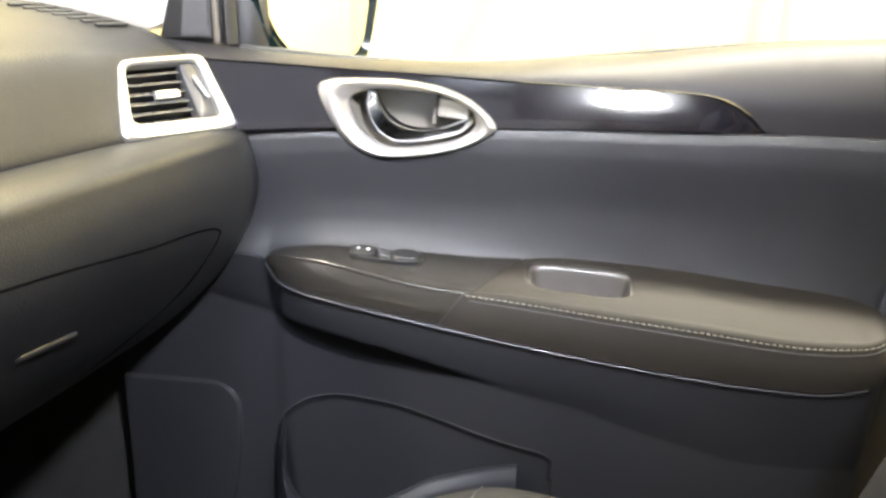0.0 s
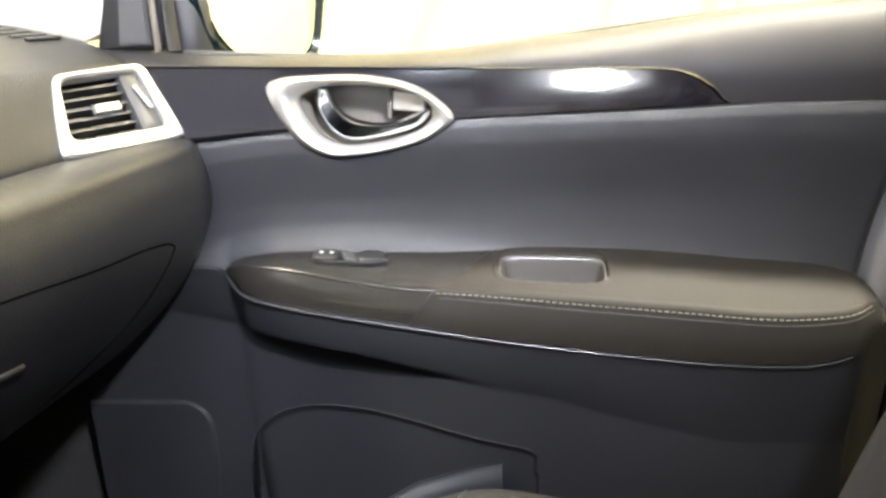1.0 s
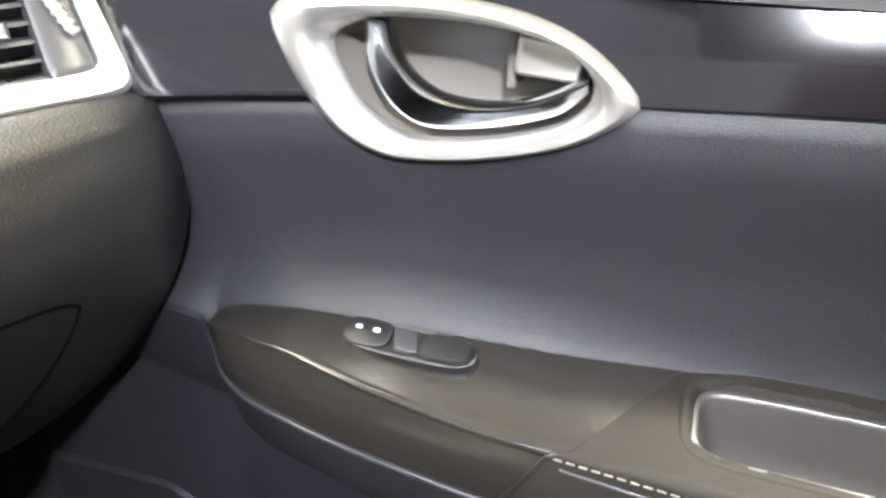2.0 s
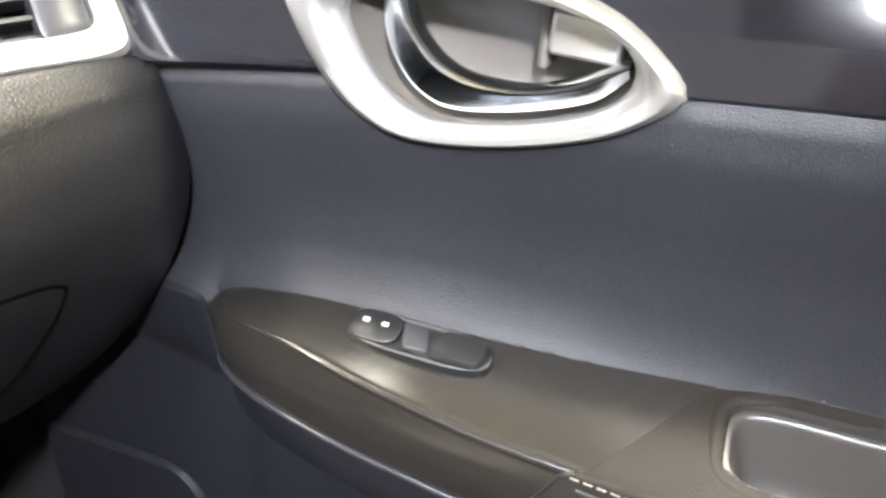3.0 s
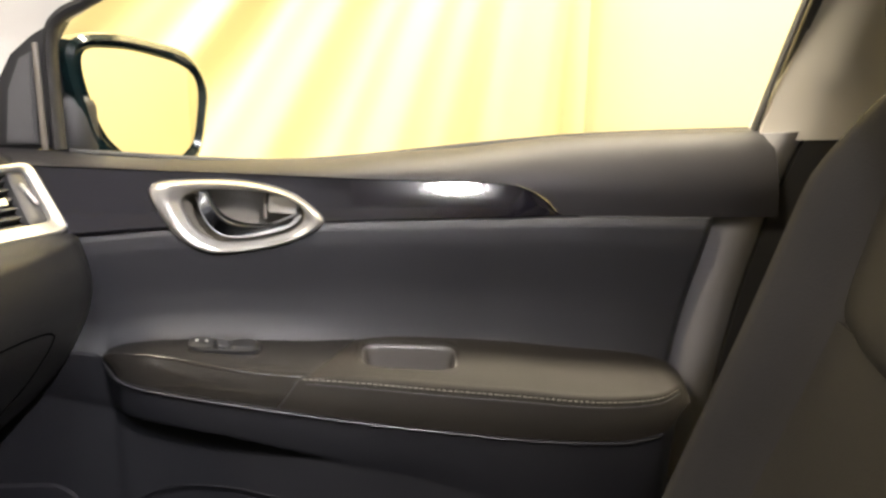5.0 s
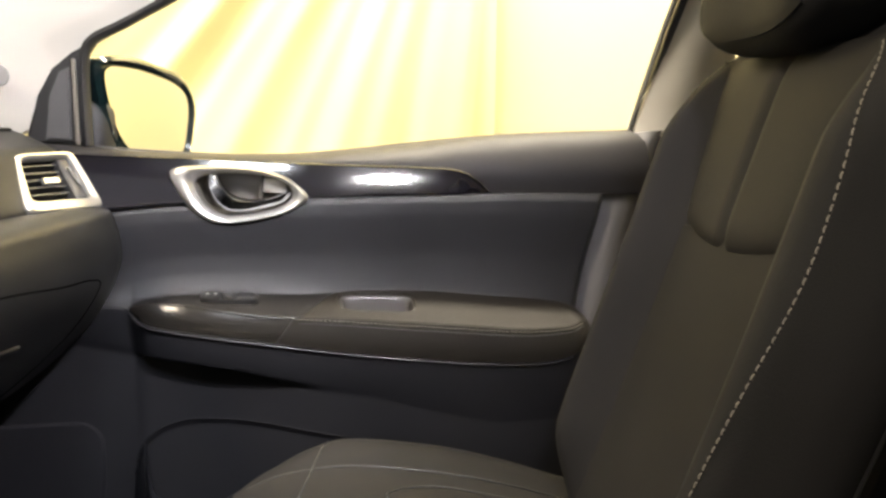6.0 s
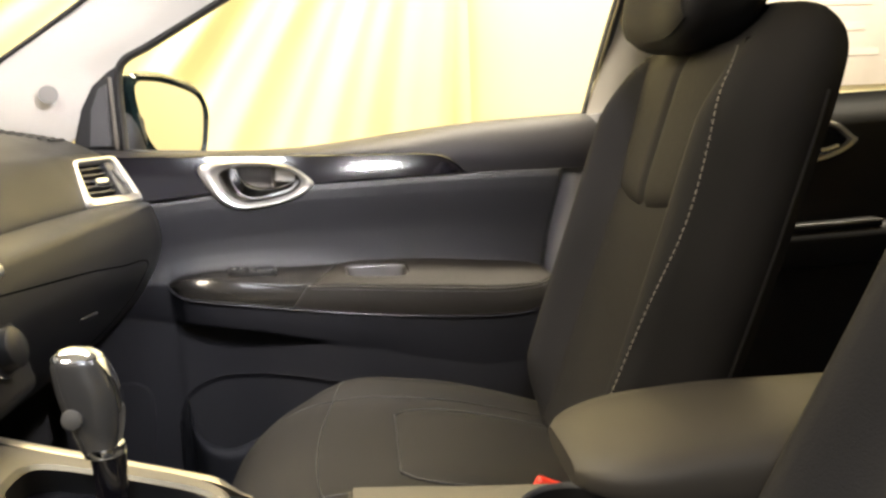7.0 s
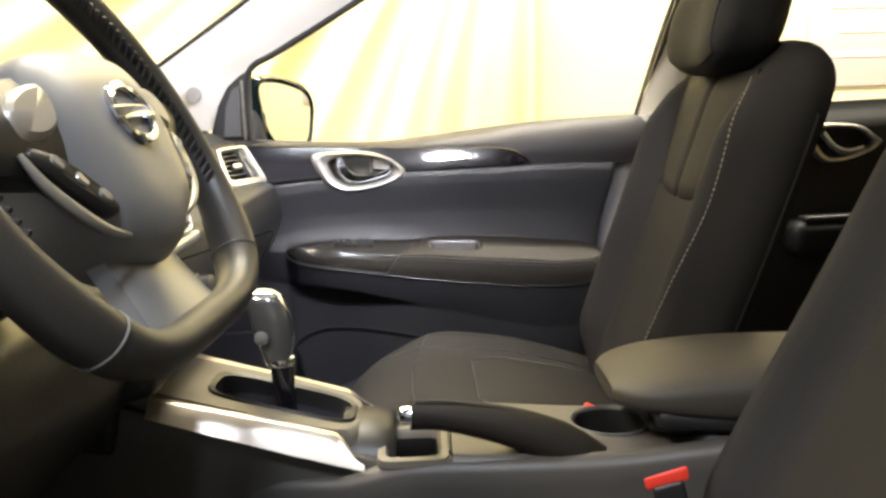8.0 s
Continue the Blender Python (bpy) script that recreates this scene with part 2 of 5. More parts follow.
# ---- the room round the car ----


def plate(name, x0, x1, y0, y1, z0, z1, material, label, category):
    ob = part(name, rbox(x1 - x0, y1 - y0, z1 - z0, 0, Matrix.Translation(((x0 + x1) / 2, (y0 + y1) / 2, (z0 + z1) / 2))),
              material, smooth=False)
    return tagged(ob, label, category, kind="structure")


plate("ground", -5, 6, -6, 1.2, -0.45, -0.35, CONCRETE, "plain grey concrete showroom floor under the car", "floor")
plate("wall_north", -5, 6, 1.12, 1.2, -0.35, 2.9, WALL, "bright cream painted wall behind the curtain", "wall")
# South and west walls and ceiling are unseen, kept grey to cut bounced light.
plate("wall_south", -5, 6, -6, -5.9, -0.35, 2.9, UNSEEN_GREY, "unseen grey wall across the room, added to cut bounced light", "wall")
plate("wall_west", -5, -4.9, -5.9, 1.12, -0.35, 2.9, UNSEEN_GREY, "unseen grey wall ahead of the car, added to cut bounced light", "wall")
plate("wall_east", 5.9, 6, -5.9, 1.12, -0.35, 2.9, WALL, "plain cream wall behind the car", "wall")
plate("ceiling", -5, 6, -6, 1.2, 2.9, 3.0, UNSEEN_GREY, "unseen grey ceiling, added to cut bounced light", "ceiling")


def curtain():
    def fold(x, z):
        ang = math.atan2(0.66 - x, max(0.15, 1.75 - z))
        far = math.hypot(0.66 - x, 1.75 - z)
        w = math.sin(ang * 34 + 1.3 * math.sin(ang * 9)) + 0.5 * math.sin(ang * 71 + 2 * noise.noise((x, 0, z)))
        return Vector((x, 0.93 + 0.013 * w * min(1.3, far) + 0.04 * noise.noise((x * 2.2, 3, z * 1.3)), z))

    ob = part("curtain", sheet(fold, steps(-3.2, 0.66, 520), steps(-0.33, 2.6, 190), (0, 0.006, 0)), CURTAIN)
    return tagged(ob, "cream yellow cloth curtain hanging in fanned folds", "curtain")


curtain()
panel = part("wall_panel", rbox(3.6, 0.02, 2.6, 0.004, Matrix.Translation((2.47, 0.98, 0.97))), WALL)
tagged(panel, "smooth bright cream wall board beside the curtain", "wall panel", kind="structure")


def poster():
    root = thing("poster", "pale printed paper poster on the cream wall", "poster")
    part("paper", rbox(0.46, 0.004, 0.62, 0.001, Matrix.Translation((1.78, 0.966, 1.02))), POSTER, root)
    for k in range(7):
        part("printed_bar", rbox(0.36 - 0.05 * (k % 3), 0.002, 0.02, 0, Matrix.Translation((1.78, 0.9636, 1.26 - 0.075 * k))), POSTER_INK, root,
             smooth=False)


poster()

# ---- the body of the car ----
plate("floor", -0.9, 1.9, -1.32, 0.10, -0.02, 0.03, CARPET, "black carpeted floor of the car", "floor")


def headliner():
    def fn(u, v):
        return Vector((u, v, 1.10 + 0.05 * (1 - ((v + 0.62) / 0.62) ** 2) - 0.10 * max(0, 0.45 - u) ** 2))

    ob = part("headliner", sheet(fn, steps(0.18, 1.9, 24), steps(-1.24, 0.0, 24), (0, 0, 0.03)), BEIGE)
    tagged(ob, "pale woven cloth headliner under the roof", "headliner", kind="structure")


headliner()
plate("rear_bulkhead", 1.88, 1.93, -1.32, 0.10, 0.0, 0.72, SEAT_DARK, "dark back of the rear bench", "panel")


def strip_sheet(name, low, high, material, label, category, thick, n=40, bulge=0.012, kind="structure"):
    """A band between two edge curves, bulged towards the cabin."""
    a, b = spline(low, n), spline(high, n)

    def fn(i, v):
        p = a[i].lerp(b[i], v)
        return p + Vector((0, -bulge * math.sin(math.pi * v), 0))

    ob = part(name, sheet(fn, range(n), steps(0, 1, 10), thick), material)
    return tagged(ob, label, category, kind=kind)


strip_sheet("a_pillar", [(-0.36, 0.07, 0.66), (-0.20, 0.06, 0.665), (-0.148, 0.055, 0.70), (-0.122, 0.052, 0.757), (-0.075, 0.050, 0.792),
                         (0.065, 0.045, 0.872), (0.33, 0.0, 1.02), (0.50, -0.03, 1.09)],
            [(-0.46, 0.05, 0.665), (-0.36, 0.04, 0.715), (-0.305, 0.03, 0.748), (-0.255, 0.03, 0.782), (-0.190, 0.028, 0.826), (-0.122, 0.025, 0.871),
             (0.14, -0.02, 1.045), (0.30, -0.05, 1.13)],
            BEIGE, "pale beige trim of the front roof pillar", "pillar trim", (0, 0.03, 0))
dot = part("pillar_cap", loft([[Vector((-0.192 + r * math.cos(a), 0.020 - d, 0.738 + r * math.sin(a))) for a in steps(0, 2 * math.pi, 25)[:-1]]
                               for r, d in ((0.013, 0.0), (0.013, 0.003), (0.011, 0.004), (0.003, 0.0042))]), CAP)
tagged(dot, "small round grey cap on the pillar trim", "cap")
gasket = part("windscreen_seal", tube(spline([(-0.46, 0.05, 0.67), (-0.36, 0.035, 0.718), (-0.255, 0.027, 0.785), (-0.122, 0.022, 0.874), (0.14, -0.025, 1.05),
                                              (0.30, -0.055, 1.135)], 40), 0.0035, 8), RUBBER)
tagged(gasket, "thin black rubber seal along the windscreen", "seal", kind="structure")
strip_sheet("b_pillar", [(0.505, 0.030, 0.05), (0.515, 0.026, 0.25), (0.535, 0.022, 0.43), (0.572, 0.022, 0.585), (0.622, 0.034, 0.672)],
            [(0.562, 0.028, 0.05), (0.572, 0.024, 0.25), (0.592, 0.02, 0.43), (0.630, 0.02, 0.585), (0.668, 0.025, 0.676)],
            PALE, "pale grey lower trim of the middle roof pillar", "pillar trim", (0, 0.03, 0))
strip_sheet("b_pillar_cover", [(0.564, 0.024, 0.05), (0.574, 0.020, 0.25), (0.594, 0.016, 0.43), (0.632, 0.016, 0.585), (0.670, 0.021, 0.676)],
            [(0.735, 0.028, 0.05), (0.735, 0.024, 0.25), (0.735, 0.02, 0.43), (0.735, 0.02, 0.585), (0.740, 0.025, 0.676)],
            RUBBER, "black rubber seal and cover on the middle pillar", "pillar trim", (0, 0.03, 0), bulge=0.006)
strip_sheet("b_pillar_upper", [(0.620, 0.032, 0.665), (0.64, 0.034, 0.72), (0.70, 0.028, 0.867), (0.78, -0.03, 1.09)],
            [(0.735, 0.021, 0.668), (0.75, 0.020, 0.72), (0.79, 0.016, 0.867), (0.87, -0.04, 1.09)],
            BEIGE, "pale beige upper trim of the middle roof pillar", "pillar trim", (0, 0.03, 0))

plate("bulkhead", -0.92, -0.86, -1.32, 0.10, -0.02, 0.66, CARPET, "black carpeted bulkhead at the front of the footwell", "panel")
# Unseen panel, added to keep side light off the lower dash.
plate("footwell_light_block", -0.86, -0.22, -1.36, -1.32, -0.02, 0.66, CARPET, "unseen dark panel, added to shade the driver footwell", "panel")
plate("footwell_side", -0.86, -0.17, 0.035, 0.075, 0.03, 0.655, CARPET, "dark trimmed side of the footwell", "panel")


# ---- the front passenger door ----
BELT = [(-0.22, 0.664), (-0.12, 0.655), (-0.045, 0.648), (0.06, 0.644), (0.17, 0.645), (0.22, 0.650), (0.30, 0.656), (0.42, 0.668), (0.52, 0.673), (0.66, 0.677)]
TRIM_TOP = [(-0.22, 0.651), (-0.11, 0.646), (0.0, 0.641), (0.067, 0.638), (0.166, 0.633), (0.264, 0.629), (0.337, 0.626), (0.358, 0.6235), (0.375, 0.618),
            (0.391, 0.608), (0.407, 0.5935), (0.66, 0.589)]
TRIM_LOW = [(-0.22, 0.574), (-0.078, 0.5793), (0.006, 0.5843), (0.169, 0.5890), (0.264, 0.5900), (0.362, 0.5910), (0.407, 0.5918), (0.66, 0.587)]
ARM_LOW = [(-0.22, 0.470), (-0.075, 0.463), (-0.053, 0.458), (-0.050, 0.4525), (-0.043, 0.4475), (-0.02, 0.4405), (0.01, 0.436), (0.06, 0.428), (0.123, 0.417), (0.21, 0.403),
           (0.31, 0.390), (0.38, 0.383), (0.456, 0.380), (0.50, 0.386), (0.525, 0.402), (0.56, 0.42)]
ARM_OUT = [(-0.22, -0.012), (-0.10, -0.0165), (-0.053, -0.020), (-0.03, -0.041), (0.0, -0.052), (0.06, -0.060), (0.12, -0.062), (0.30, -0.068),
           (0.45, -0.074), (0.50, -0.070), (0.53, -0.050), (0.56, -0.02)]
CREASE = [(-0.22, 0.44), (-0.10, 0.412), (-0.042, 0.400), (0.057, 0.384), (0.132, 0.365), (0.208, 0.348), (0.258, 0.337), (0.283, 0.327), (0.40, 0.30)]
POCKET = [(-0.062, 0.0), (-0.058, 0.230), (-0.053, 0.262), (-0.038, 0.287), (-0.015, 0.301), (0.018, 0.307), (0.066, 0.306), (0.113, 0.301), (0.160, 0.294),
          (0.200, 0.286), (0.230, 0.278), (0.240, 0.0)]
ARM_TOP = [(-0.053, 0.459), (-0.050, 0.463), (-0.044, 0.4665), (-0.029, 0.470), (0.003, 0.474), (0.056, 0.4755), (0.108, 0.4735), (0.16, 0.4705), (0.21, 0.469), (0.314, 0.464),
           (0.415, 0.453), (0.49, 0.444), (0.52, 0.435), (0.535, 0.424)]
CREST_Y = [(-0.053, -0.020), (-0.050, -0.026), (-0.045, -0.031), (-0.03, -0.039), (0.0, -0.046), (0.06, -0.056), (0.148, -0.062), (0.30, -0.068), (0.45, -0.073), (0.50, -0.067),
           (0.523, -0.050), (0.535, -0.032)]
CREST_Z = [(-0.053, 0.4585), (-0.050, 0.461), (-0.044, 0.4635), (-0.03, 0.4675), (0.0, 0.4675), (0.06, 0.4590), (0.11, 0.451), (0.148, 0.448), (0.21, 0.443), (0.258, 0.438), (0.355, 0.429),
           (0.45, 0.421), (0.49, 0.421), (0.515, 0.424), (0.535, 0.418)]
REAR_EDGE = [(0.0, 0.500), (0.22, 0.508), (0.34, 0.518), (0.435, 0.531), (0.60, 0.568)]


RELIEF = [(-0.1, -0.004), (0.0, -0.0090), (0.08, -0.0118), (0.16, -0.0118), (0.28, -0.0100), (0.45, -0.0066), (0.62, -0.0044), (0.76, -0.0050), (0.86, -0.0076), (0.94, -0.0118), (1.0, -0.0175)]


def door_depth(x, z):
    """How far the lower door skin stands from the trim line, over the door's face."""
    low, arm, cr, out = along(TRIM_LOW, x), along(ARM_LOW, x), along(CREASE, x), along(ARM_OUT, x)
    top = along(ARM_TOP, max(x, -0.05))
    flare = 1 - 0.7 * step(0.05, 0.26, x)
    if z >= top - 0.004:
        f = max(0, (low - z) / max(low - top + 0.004, 0.01))
        return along(RELIEF, f) * flare + along(RELIEF, min(f, 0.70)) * (1 - flare)
    body = along(RELIEF, 1.0) * flare + along(RELIEF, 0.70) * (1 - flare) + 0.001
    if z >= arm:
        f = (top - 0.004 - z) / max(top - 0.004 - arm, 0.004)
        behind_cup = step(0.16, 0.185, x) * (1 - step(0.315, 0.34, x))
        return body + (out - body) * step(0.1 + 0.58 * behind_cup, 0.9 + 0.07 * behind_cup, f)
    under = -0.010 - 0.070 * step(0.0, 0.30, x) - 0.015 * step(0.33, 0.15, z)
    f = (arm - z) / max(arm - cr, 0.005)
    shell = out + 0.010 * min(f, 1) ** 2 - 0.012 * step(0.30, 0.40, x) * step(0, 2, f)
    recess = step(0.93, 1.12, f)
    fade = 1 - step(0.22, 0.33, x)
    d = under - shell
    y = shell + 0.5 * (d + math.sqrt(d * d + 0.00006)) * recess * fade
    pk = along(POCKET, x)
    inside = step(-0.004, 0.005, pk - z) * step(-0.064, -0.056, x) * (1 - step(0.230, 0.241, x))
    return y * (1 - inside) + min(y + 0.006, 0.003) * inside


def front_door():
    root = thing("front_door", "dark grey car door with black gloss strip, chrome handle and armrest", "car door")

    def skin(u, v):
        """v runs 0 to 1 from the gloss strip to the armrest's foot, and 1 to 2 from there to the floor."""
        u1 = min(u, 1.0)
        split = along(ARM_LOW, -0.22 + (0.523 + 0.22) * u1) - 0.0015
        top = along(TRIM_LOW, -0.22 + 0.8 * u1) + 0.0035
        z = top + (split - top) * v if v <= 1 else split + (0.03 - split) * (v - 1)
        x = -0.22 + (along(REAR_EDGE, z) + 0.22) * u1
        y = door_depth(x, z)
        if z > along(TRIM_LOW, x) - 0.0003:
            y = 0.003
        if u > 0.985:
            y += 0.010 * ((u1 - 0.985) / 0.015) ** 2
        if u > 1:
            y = 0.085
        return Vector((x, y, z))

    bm = sheet(skin, steps(0, 1, 300) + [1.001, 1.01], steps(0, 1, 230))
    HOLE = [(0.020, 0.607), (0.034, 0.6225), (0.088, 0.6245), (0.130, 0.6165), (0.150, 0.600), (0.152, 0.590), (0.136, 0.577), (0.102, 0.5685), (0.066, 0.5665), (0.040, 0.577)]

    def cut_hole(bm):
        def inside(p):
            hit = False
            for (x0, z0), (x1, z1) in zip(HOLE, HOLE[1:] + HOLE[:1]):
                if (z0 > p.z) != (z1 > p.z) and p.x < x0 + (x1 - x0) * (p.z - z0) / (z1 - z0):
                    hit = not hit
            return hit

        bmesh.ops.delete(bm, geom=[f for f in bm.faces if inside(f.calc_center_median())], context="FACES")

    cut_hole(bm)
    part("door_panel", bm, DOOR_SOFT, root, "dark grey soft trim with fine woven grain")
    part("lower_panel", sheet(skin, steps(0, 1, 300) + [1.001, 1.01], steps(1, 2, 150)), DOOR_LOW, root, "dark hard plastic lower door shell")

    ROLL = [(-0.22, 0.649), (-0.1, 0.6445), (0.0, 0.6395), (0.166, 0.631), (0.264, 0.625), (0.33, 0.619), (0.40, 0.611), (0.50, 0.605), (0.66, 0.602)]

    def sill(x, a):
        zt, b, zs = along(TRIM_TOP, x), along(BELT, x), along(ROLL, x)
        if a > 1:
            return Vector((x, 0.048 + 0.03 * (a - 1), b - 0.004 * (a - 1)))
        z = zt - 0.0005 + (b - zt + 0.0005) * math.sin(max(a, 0) * math.pi / 2)
        g = min(1, max(0, (z - zs) / (b - zs)))
        y = -0.003 + 0.051 * (1 - math.sqrt(max(0, 1 - g * g))) ** 0.9
        return Vector((x, y + (0.008 if a < 0 else 0), z))

    bm = sheet(sill, steps(-0.20, 0.632, 200), [-0.04] + steps(0, 0.8, 16)[:-1] + steps(0.8, 1, 16) + [1.3, 1.6, 2.0])
    part("window_sill", bm, SILL, root, "smooth grey door top under the window")

    # gloss strip
    def gloss(u, v):
        left, right = -0.079 - 0.033 * v, 0.406
        x = left + (right - left) * u
        lo, hi = along(TRIM_LOW, x), along(TRIM_TOP, x)
        hi = max(hi - 0.001, lo + 0.0008)
        z = lo + (hi - lo) * v
        return Vector((x, 0.0010 - 0.305 * (hi - lo) * (1 - v) - 0.0007 * math.sin(math.pi * v) + 0.002 * step(0.05, 0.0, v) ** 2, z))

    bm = sheet(gloss, steps(0, 1, 200), steps(0, 1, 30), (0, 0.004, 0))
    cut_hole(bm)
    part("gloss_strip", bm, PIANO, root, "glossy piano black strip")

    # inner handle
    ctl = [(0.001, 0, 0.622), (0.009, 0, 0.6292), (0.030, 0, 0.6312), (0.076, 0, 0.6310), (0.111, 0, 0.6262), (0.138, 0, 0.6168), (0.157, 0, 0.6035),
           (0.1675, 0, 0.5900), (0.155, 0, 0.5790), (0.137, 0, 0.5705), (0.109, 0, 0.5637), (0.080, 0, 0.5600), (0.053, 0, 0.5607), (0.033, 0, 0.5695),
           (0.019, 0, 0.5835), (0.008, 0, 0.602)]
    outer = spline(ctl, 128, True)
    inn = spline([(0.030, 0, 0.611), (0.039, 0, 0.6185), (0.056, 0, 0.6220), (0.088, 0, 0.6215), (0.117, 0, 0.6175), (0.135, 0, 0.6115), (0.1455, 0, 0.602),
                  (0.1468, 0, 0.592), (0.140, 0, 0.5838), (0.128, 0, 0.5780), (0.104, 0, 0.5722), (0.080, 0, 0.5695), (0.063, 0, 0.5705), (0.046, 0, 0.580), (0.035, 0, 0.595)],
                 128, True)

    def by_angle(pts):
        c = Vector((0.085, 0, 0.594))
        fan = sorted(((math.atan2(p.z - c.z, p.x - c.x), (p - c).length) for p in pts))
        out = []
        for k in range(112):
            a = -math.pi + 2 * math.pi * k / 112
            best = None
            for (a0, r0), (a1, r1) in zip(fan, fan[1:] + [(fan[0][0] + 2 * math.pi, fan[0][1])]):
                if a0 <= a <= a1:
                    best = r0 + (r1 - r0) * (a - a0) / max(a1 - a0, 1e-9)
            if best is None:
                (a0, r0), (a1, r1) = fan[-1], fan[0]
                a0 -= 2 * math.pi
                best = r0 + (r1 - r0) * (a - a0) / max(a1 - a0, 1e-9)
            out.append(c + best * Vector((math.cos(a), 0, math.sin(a))))
        return out

    o, i = by_angle(outer), by_angle(inn)
    rings = []
    for f, y in ((0.0, 0.004), (0.0, -0.009), (0.03, -0.0128), (0.10, -0.0162), (0.30, -0.0190), (0.55, -0.0186), (0.72, -0.0165), (0.78, -0.0140), (0.86, -0.0125), (0.96, -0.0105), (1.0, -0.006)):
        rings.append([a.lerp(b, f) + Vector((0, y, 0)) for a, b in zip(o, i)])
    part("handle_bezel", loft(rings, caps=False), SATIN, root, "satin silver handle surround")
    c = Vector((0.085, 0, 0.594))
    rings = []
    for f, y in ((1.0, -0.0070), (0.985, 0.002), (0.95, 0.016), (0.88, 0.024), (0.70, 0.027), (0.35, 0.028), (0.06, 0.028)):
        rings.append([c.lerp(p, f) + Vector((0, y, 0)) for p in i])
    bm = loft(rings, caps=False)
    bm.faces.new([v for v in bm.verts][-len(i):])
    part("handle_cup", bm, TAUPE, root, "dull brownish recess behind the handle")
    hi = spline([(0.0475, -0.003, 0.6210), (0.0570, -0.008, 0.6200), (0.0630, -0.011, 0.608), (0.0720, -0.012, 0.5975), (0.084, -0.013, 0.5915), (0.098, -0.013, 0.5890),
                 (0.113, -0.012, 0.5895), (0.128, -0.010, 0.5935), (0.1455, -0.006, 0.600)], 44)
    lo = spline([(0.0455, -0.002, 0.6200), (0.0462, -0.006, 0.604), (0.0530, -0.008, 0.589), (0.0630, -0.009, 0.5790), (0.076, -0.009, 0.5742), (0.099, -0.009, 0.5757),
                 (0.121, -0.008, 0.5798), (0.136, -0.007, 0.5850), (0.1455, -0.005, 0.5935)], 44)

    FACE = [(0.0, 0.0010), (0.05, -0.0036), (0.11, -0.0062), (0.18, -0.0072), (0.45, -0.0064), (0.75, -0.0052), (0.90, -0.0044), (0.96, -0.0030), (1.0, 0.0005)]

    def lever(k, v):
        if v <= 1:
            return hi[k].lerp(lo[k], v) + Vector((0, along(FACE, v), 0))
        return lo[k].lerp(hi[k], v - 1) + Vector((0, 0.007 * math.sin(math.pi * 0.5 * (v - 1)) + 0.004 * math.sin(math.pi * (v - 1)), 0))

    rings = [[lever(k, v) for v in steps(0, 1, 20)[:-1] + steps(1, 2, 8)[:-1]] for k in range(44)]
    part("door_lever", loft(rings), CHROME, root, "chrome pull lever")
    part("lock_slider", rbox(0.030, 0.012, 0.0185, 0.003, pose(0.1265, 0.006, 0.6050, 0, 6, 0)), SATIN, root, "satin silver lock slider")
    part("slider_gap", rbox(0.005, 0.016, 0.030, 0.002, pose(0.1085, 0.016, 0.604, 0, 4, 0)), TAUPE, root)

    # armrest: front plastic half and rear leather half share one section
    def section(x, s):
        """s runs 0 at the back of the top, 0.6 at the crest, 1 at the lower edge."""
        back = Vector((x, -0.006, along(ARM_TOP, x) - 0.001))
        crest = Vector((x, along(CREST_Y, x), along(CREST_Z, x)))
        foot = Vector((x, along(ARM_OUT, x) - 0.0035, along(ARM_LOW, x) + 0.0008))
        hold = 0.93 + 0.012 * (1 - step(0.13, 0.20, x))
        turn = 0.10 - 0.02 * (1 - step(0.13, 0.20, x))
        if s < 0.52:
            f = s / 0.52
            p = back.lerp(crest, f * hold)
            p.z += 0.0010 * math.sin(math.pi * f)
            return p
        if s < 0.68:
            f = (s - 0.52) / 0.16
            a, b = back.lerp(crest, hold), crest.lerp(foot, turn)
            mid = crest + Vector((0, -0.0005, 0.0008))
            return (1 - f) ** 2 * a + 2 * f * (1 - f) * mid + f * f * b
        f = (s - 0.68) / 0.32
        p = crest.lerp(foot, turn + (1 - turn) * f)
        p.y -= 0.002 * math.sin(math.pi * f)
        return p

    def joint(s):
        return 0.200 - 0.052 * min(1, s / 0.6) - 0.026 * max(0, (s - 0.6) / 0.4)

    SS = steps(0, 0.5, 44)[:-1] + steps(0.5, 0.7, 18)[:-1] + steps(0.7, 1.0, 10)

    def plastic(u, s):
        x = -0.0525 + (joint(s) - 0.0008 + 0.0525) * u
        p = section(x, s)
        return p

    bm = sheet(plastic, [f ** 1.5 for f in steps(0, 1, 70)], SS)
    part("armrest_front", bm, ARM_PLASTIC, root, "smooth dark taupe plastic switch panel")

    def leather(u, s):
        x = joint(s) - 0.0015 + (0.5360 - joint(s)) * (1 - (1 - u) ** 1.3)
        p = section(x, s)
        puff = -0.0004 + 0.0026 * min(1, u * 14)
        return p + Vector((0, -puff * step(0.4, 0.9, s), puff * (1 - step(0.5, 0.9, s))))

    bm = sheet(leather, steps(0, 1, 260), SS)
    gone = [f for f in bm.faces if abs((f.calc_center_median().x - 0.250) / 0.0490) ** 4 + abs((f.calc_center_median().y + 0.0315) / 0.0186) ** 4 < 1]
    bmesh.ops.delete(bm, geom=gone, context="FACES")
    part("armrest_pad", bm, LEATHER, root, "dark brown stitched leather pad")

    # pull cup
    cx, cy = 0.250, -0.0315

    def cup_ring(grow, z, tilt=0.0):
        pts = []
        for k in range(64):
            a = 2 * math.pi * k / 64
            c0, s0 = math.cos(a), math.sin(a)
            px = (0.0475 + grow) * math.copysign(abs(c0) ** 0.35, c0)
            py = (0.0170 + grow) * math.copysign(abs(s0) ** 0.45, s0)
